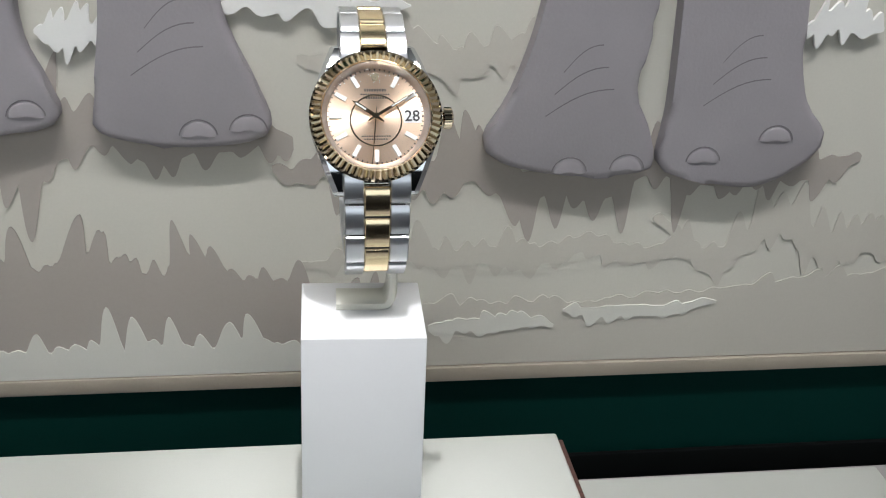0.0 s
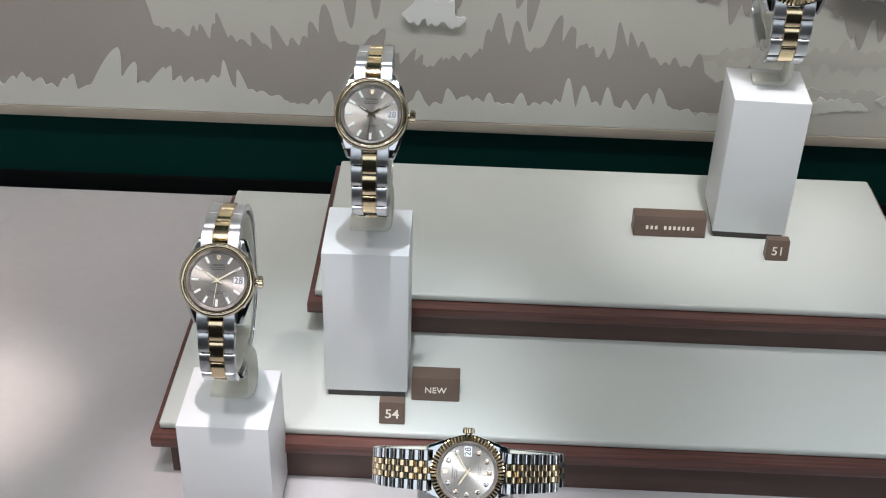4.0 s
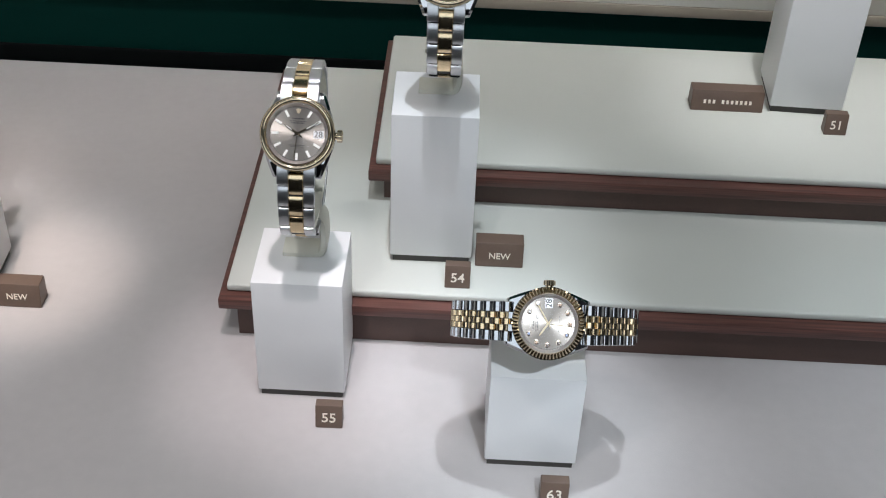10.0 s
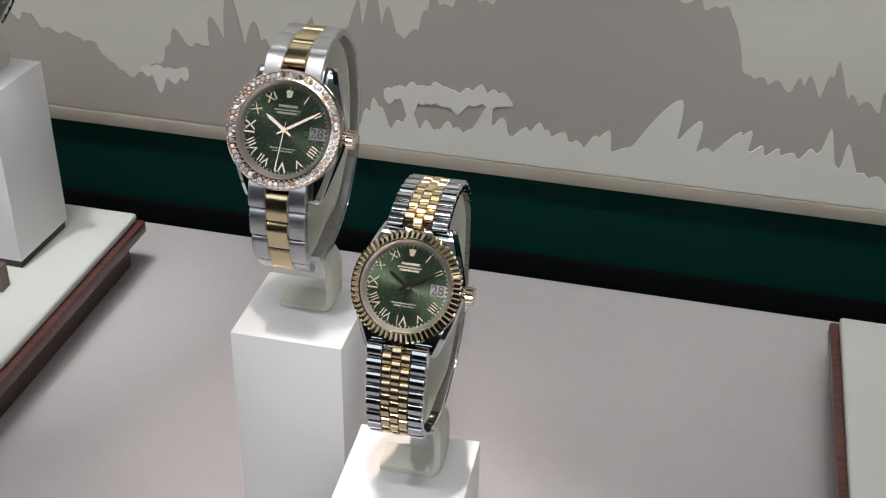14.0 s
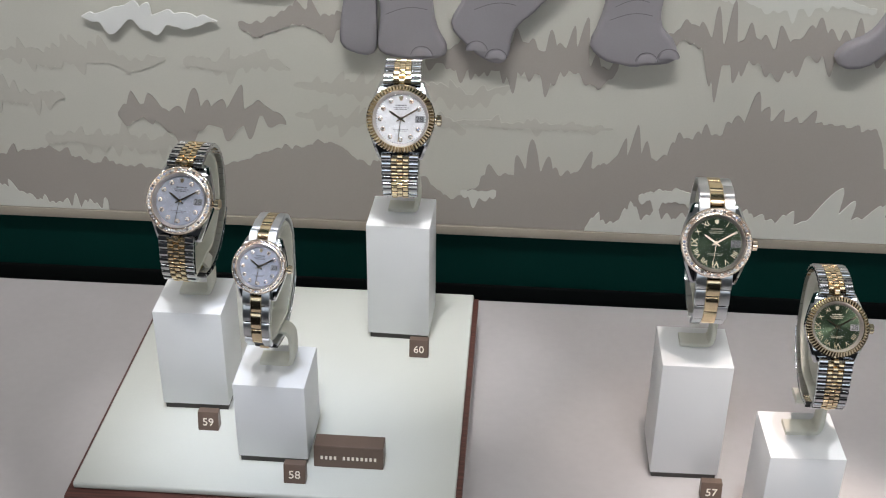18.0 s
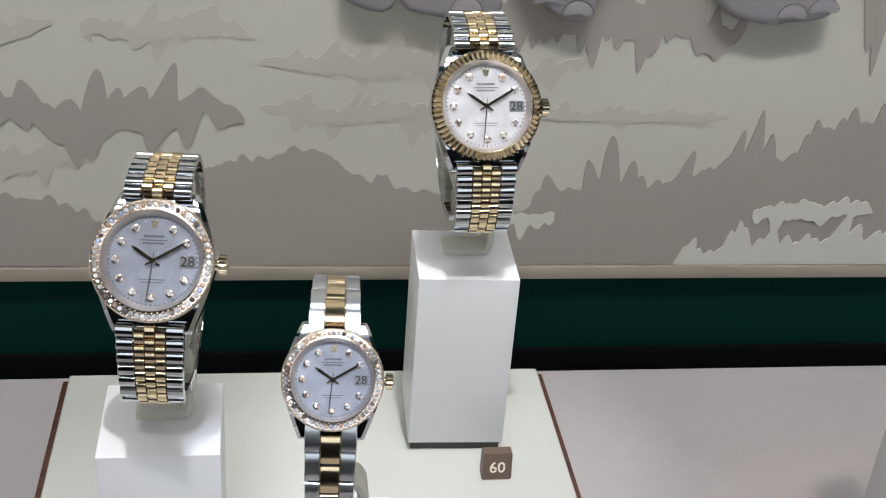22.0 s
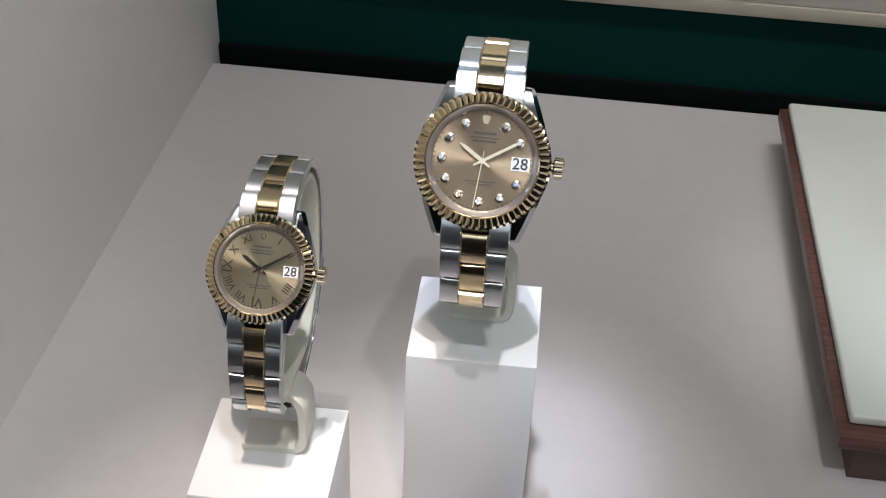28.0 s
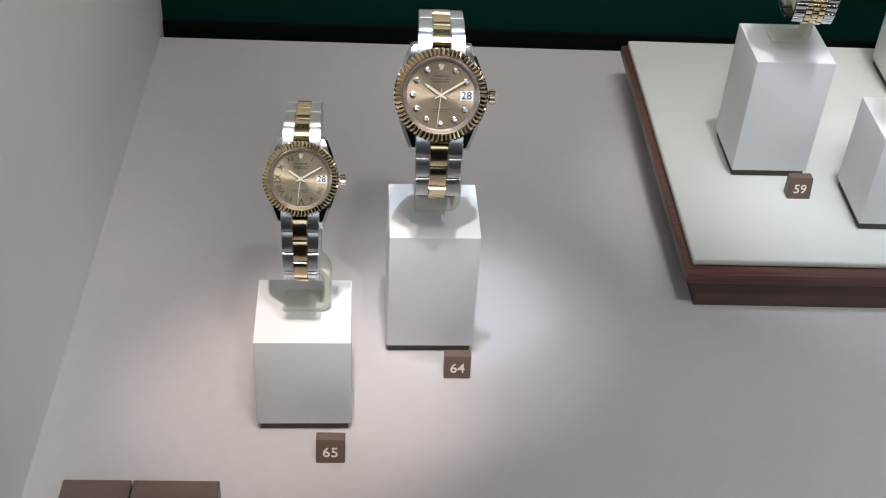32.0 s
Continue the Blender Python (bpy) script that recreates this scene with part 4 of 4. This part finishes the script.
def watch_stand(x, front, ztop, yaw, at, R, up, down, tilted=False):
    """Cream stand: a foot plate, a riser that curls forward, and a cuff inside the bracelet."""
    ob = thing("watch_stand", pose(x, front + 0.02, ztop, 0, 0, math.degrees(yaw)), "cream curved watch stand on a white plinth", "watch stand", "watch stands")
    rel = ob.matrix_basis.inverted() @ at
    inside = 0.0032
    ring = smooth_line(((0.9 * R, -0.62 * R), (up - 0.0080, -0.0125), (up - inside, -0.0225), (up - 0.008, -0.0350), (up - 0.021, -0.0450), (0.0, -0.0490), (-0.018, -0.0455), (-0.027, -0.0350), (-down + 0.0045, -0.0235), (-down + 0.0055, -0.0145), (-0.9 * R, -0.62 * R), (0.0, -0.62 * R)), 0.0012, closed=True)
    part("cuff", band(ring, 0.0135, 0.0028, closed=True), STAND, ob, at=rel)
    web = bmesh.new()
    inner = [web.verts.new((-0.0030, p.x, p.y)) for p in ring]
    outer = [web.verts.new((-0.0012, p.x, p.y)) for p in ring]
    web.faces.new(inner)
    web.faces.new(outer)
    for k in range(len(ring)):
        web.faces.new((inner[k], inner[(k + 1) % len(ring)], outer[(k + 1) % len(ring)], outer[k]))
    part("web", web, STAND, ob, "flat cream panel that fills the cuff", at=rel)
    end = rel @ Vector((0, -down + 0.004, -0.021))
    if tilted:
        foot = [(-0.004, 0.0013), (0.006, 0.0013), (0.008, 0.004), (0.006, 0.010), (0.0, 0.016), (-0.004, 0.022)]
        part("foot", band(smooth_line(foot, 0.001), 0.0165, 0.0026), STAND, ob)
        return ob
    # a C bent sideways: foot plate, upright, and an arm back under the cuff
    top = max(0.0125, min(end.z, 0.0225))
    bend = [(-0.0085, 0.0013), (0.0060, 0.0013), (0.0088, 0.0028), (0.0098, 0.0065), (0.0098, top - 0.006), (0.0085, top - 0.002), (0.0055, top), (-0.0060, top)]
    part("foot", band(smooth_line(bend, 0.001), 0.0115, 0.0032), STAND, ob, at=pose(0, 0.0050, 0, 0, 0, -90))
    return ob


def tag(words, x, front, z, wide, tall, deep, label, bars=False, size=0.0):
    """A small brown block with its writing on the leaning front."""
    ob = thing("name_tag" if wide > 0.02 else "number_tag", pose(x, front, z), label, "tag", "brown display tags")
    lean = 0.0022
    bm = slab(-wide / 2, wide / 2, 0, deep, 0, tall, 0.0004, 1)
    for v in bm.verts:
        v.co.y += lean * v.co.z / tall * (1 - v.co.y / deep)
    part("block", bm, TAG, ob)
    tilt = 90 - math.degrees(math.atan2(lean, tall))
    middle = pose(0, lean * 0.5 - 0.00025, tall * 0.47, tilt)
    if bars:
        step = size * 0.60
        x0 = -step * (len(words) - 1) / 2
        for k, ch in enumerate(words):
            if ch == " ":
                continue
            part("printed_bar", slab(-step * 0.27, step * 0.27, -size * 0.25, size * 0.25, 0, 0.0002), PRINT, ob, at=middle @ pose(x0 + step * k, 0, 0))
    else:
        part("printed_number" if words.isdigit() else "printed_word", text_mesh(words, size, PRINT, 0.0001), None, ob, at=middle)
    return ob


# number, plinth x, front, yaw, height, support, watch x, height, radius, lean, bracelet, bezel, dial, marks, metal, up, down, date, label
SETS = (
    ("51", 1.139, -0.1148, -0.04, 0.0852, TU, 1.1425, 0.2065, 0.0206, 30, "three", "fluted", "peach", "stick", GOLD, 0.0385, 0.046, "white", "large steel and gold watch with peach dial on a plinth"),
    ("54", 0.9356, -0.234, 0.01, 0.0843, TL, 0.9390, 0.1850, 0.0158, 38, "three", "smooth", "slate", "stick", GOLD, 0.0325, 0.040, "white", "steel and gold watch with smooth bezel and silver-grey dial"),
    ("55", 0.8798, -0.3014, 0.0, 0.0677, 0, 0.8823, 0.1404, 0.0152, 38, "three", "smooth", "slate", "stick", GOLD, 0.0315, 0.0395, "white", "small steel and gold watch with smooth bezel and grey dial"),
    ("57", 0.6417, -0.189, 0.01, 0.082, 0, 0.6432, 0.1585, 0.0190, 31, "three", "gem", "olive", "roman", ROSE, 0.0350, 0.0425, "black", "steel and gold watch with olive green dial and stone-set bezel"),
    ("56", 0.6946, -0.2454, 0.03, 0.0663, 0, 0.6980, 0.1455, 0.0156, 38, "five", "fluted", "olive", "roman", GOLD, 0.0325, 0.040, "black", "steel and gold watch with olive green dial and fluted bezel"),
    ("60", 0.4632, -0.0992, -0.03, 0.0844, TA, 0.4643, 0.1832, 0.0206, 31, "five", "fluted", "white_pearl", "gem", GOLD, 0.0380, 0.0450, "black", "large steel and gold watch with pearl white dial and fluted bezel"),
    ("59", 0.3492, -0.1835, 0.01, 0.0692, TA, 0.3505, 0.1672, 0.0188, 35, "five", "gem", "pearl", "gem", GOLD, 0.0350, 0.0425, "black", "steel and gold watch with pearl dial and stone-set bezel"),
    ("58", 0.4048, -0.2283, -0.01, 0.0538, TA, 0.4030, 0.1545, 0.0145, 38, "three", "gem", "pearl", "gem", GOLD, 0.0305, 0.0390, "black", "small steel and gold watch with pearl dial and stone-set bezel"),
    ("64", 0.1682, -0.292, 0.02, 0.068, 0, 0.1676, 0.1359, 0.0190, 35, "three", "fluted", "bronze", "gem", GOLD, 0.0350, 0.0410, "white", "steel and gold watch with bronze dial and fluted bezel"),
    ("65", 0.1131, -0.3422, 0.02, 0.0516, 0, 0.1130, 0.1180, 0.0147, 38, "three", "fluted", "champagne", "roman", GOLD, 0.0305, 0.0390, "white", "small steel and gold watch with champagne dial and numerals"),
    ("right", 1.272, -0.302, 0.0, 0.0677, 0, 1.275, 0.1404, 0.0165, 36, "five", "fluted", "pink", "gem", GOLD, 0.0325, 0.040, "white", "steel and gold watch with rosy dial before the wide tray"),
    ("far", 1.412, -0.110, 0.0, 0.0844, 0, 1.396, 0.155, 0.0165, 36, "five", "fluted", "slate", "stick", GOLD, 0.0325, 0.040, "white", "steel and gold watch beyond the tray end"),
)
TURN = {"59": -5, "58": -4, "60": 2}
AHEAD = {"65": 0.0220, "51": 0.0200, "54": 0.0020}
HEIGHTS = {0.0852: "tall", 0.0843: "tall", 0.082: "tall", 0.0844: "tall", 0.0692: "medium", 0.068: "medium", 0.0677: "medium", 0.0663: "medium"}
for number, x, front, yaw, h, z, wx, wz, R, lean, bracelet, bezel, dial, marks, metal, up, down, date, label in SETS:
    where = "a cream leather tray" if z else "the grey suede floor"
    plinth(x, front, yaw, h, z, f"{HEIGHTS.get(h, 'low')} white lacquered plinth on {where}")
    at = pose(wx, front + AHEAD.get(number, 0.007), wz, 0, 0, TURN.get(number, 0)) @ pose(0, 0, 0, 90 - lean)
    wristwatch(R, at, bracelet, bezel, dial, marks, metal, label, up, down, date, number == "51")
    watch_stand(x, front, z + h, yaw, at, R, up, down)

# the watch that lies across its stand, crown upwards
plinth(0.985, -0.338, 0, 0.0540, 0, "low white lacquered plinth on the grey suede floor")
at = pose(0.985, -0.350, 0.0950, 90 - 40) @ pose(0, 0, 0, 0, 0, 90)
wristwatch(0.0142, at, "five", "fluted", "slate", "gem", GOLD, "steel and gold watch lying sideways with silver dial", 0.036, 0.036)
watch_stand(0.985, -0.338, 0.0540, 0, at, 0.0142, 0.036, 0.036, True)

# tags
for number, x, front, z in (("51", 1.1505, -0.1355, TU), ("54", 0.9495, -0.2530, TL), ("55", 0.8945, -0.3205, 0), ("57", 0.656, -0.2075, 0), ("56", 0.7105, -0.2660, 0), ("60", 0.4775, -0.1190, TA), ("59", 0.361, -0.2030, TA), ("58", 0.4195, -0.2450, TA), ("64", 0.181, -0.3095, 0), ("65", 0.1255, -0.3610, 0), ("63", 0.995, -0.3590, 0)):
    tag(number, x, front, z, 0.0122, 0.0118, 0.007, "small brown number tag with pale digits", size=0.0069)
tag("NEW", 0.9695, -0.2350, TL, 0.0235, 0.0128, 0.011, "brown tag with a pale printed word beside a plinth", size=0.0046)
tag("NEW", 0.7305, -0.2485, 0, 0.0235, 0.0128, 0.011, "brown tag with a pale printed word beside a plinth", size=0.0046)
tag("ooo ooooooo", 1.0945, -0.1160, TU, 0.0400, 0.0118, 0.011, "long brown tag with pale lettering on the tray", bars=True, size=0.0042)
tag("oooo oooooooo", 0.4475, -0.2295, TA, 0.0395, 0.0135, 0.013, "long brown tag with pale lettering on the tray", bars=True, size=0.0042)
for x in (0.031, 0.0625):
    ob = thing("name_tag", pose(x + 0.002, -0.392, 0), "long brown tag lying on the grey floor", "tag", "brown display tags")
    part("block", slab(-0.0136 if x < 0.05 else -0.0172, 0.0136 if x < 0.05 else 0.0172, 0, 0.013, 0, 0.0095, 0.0004, 1), TAG, ob)
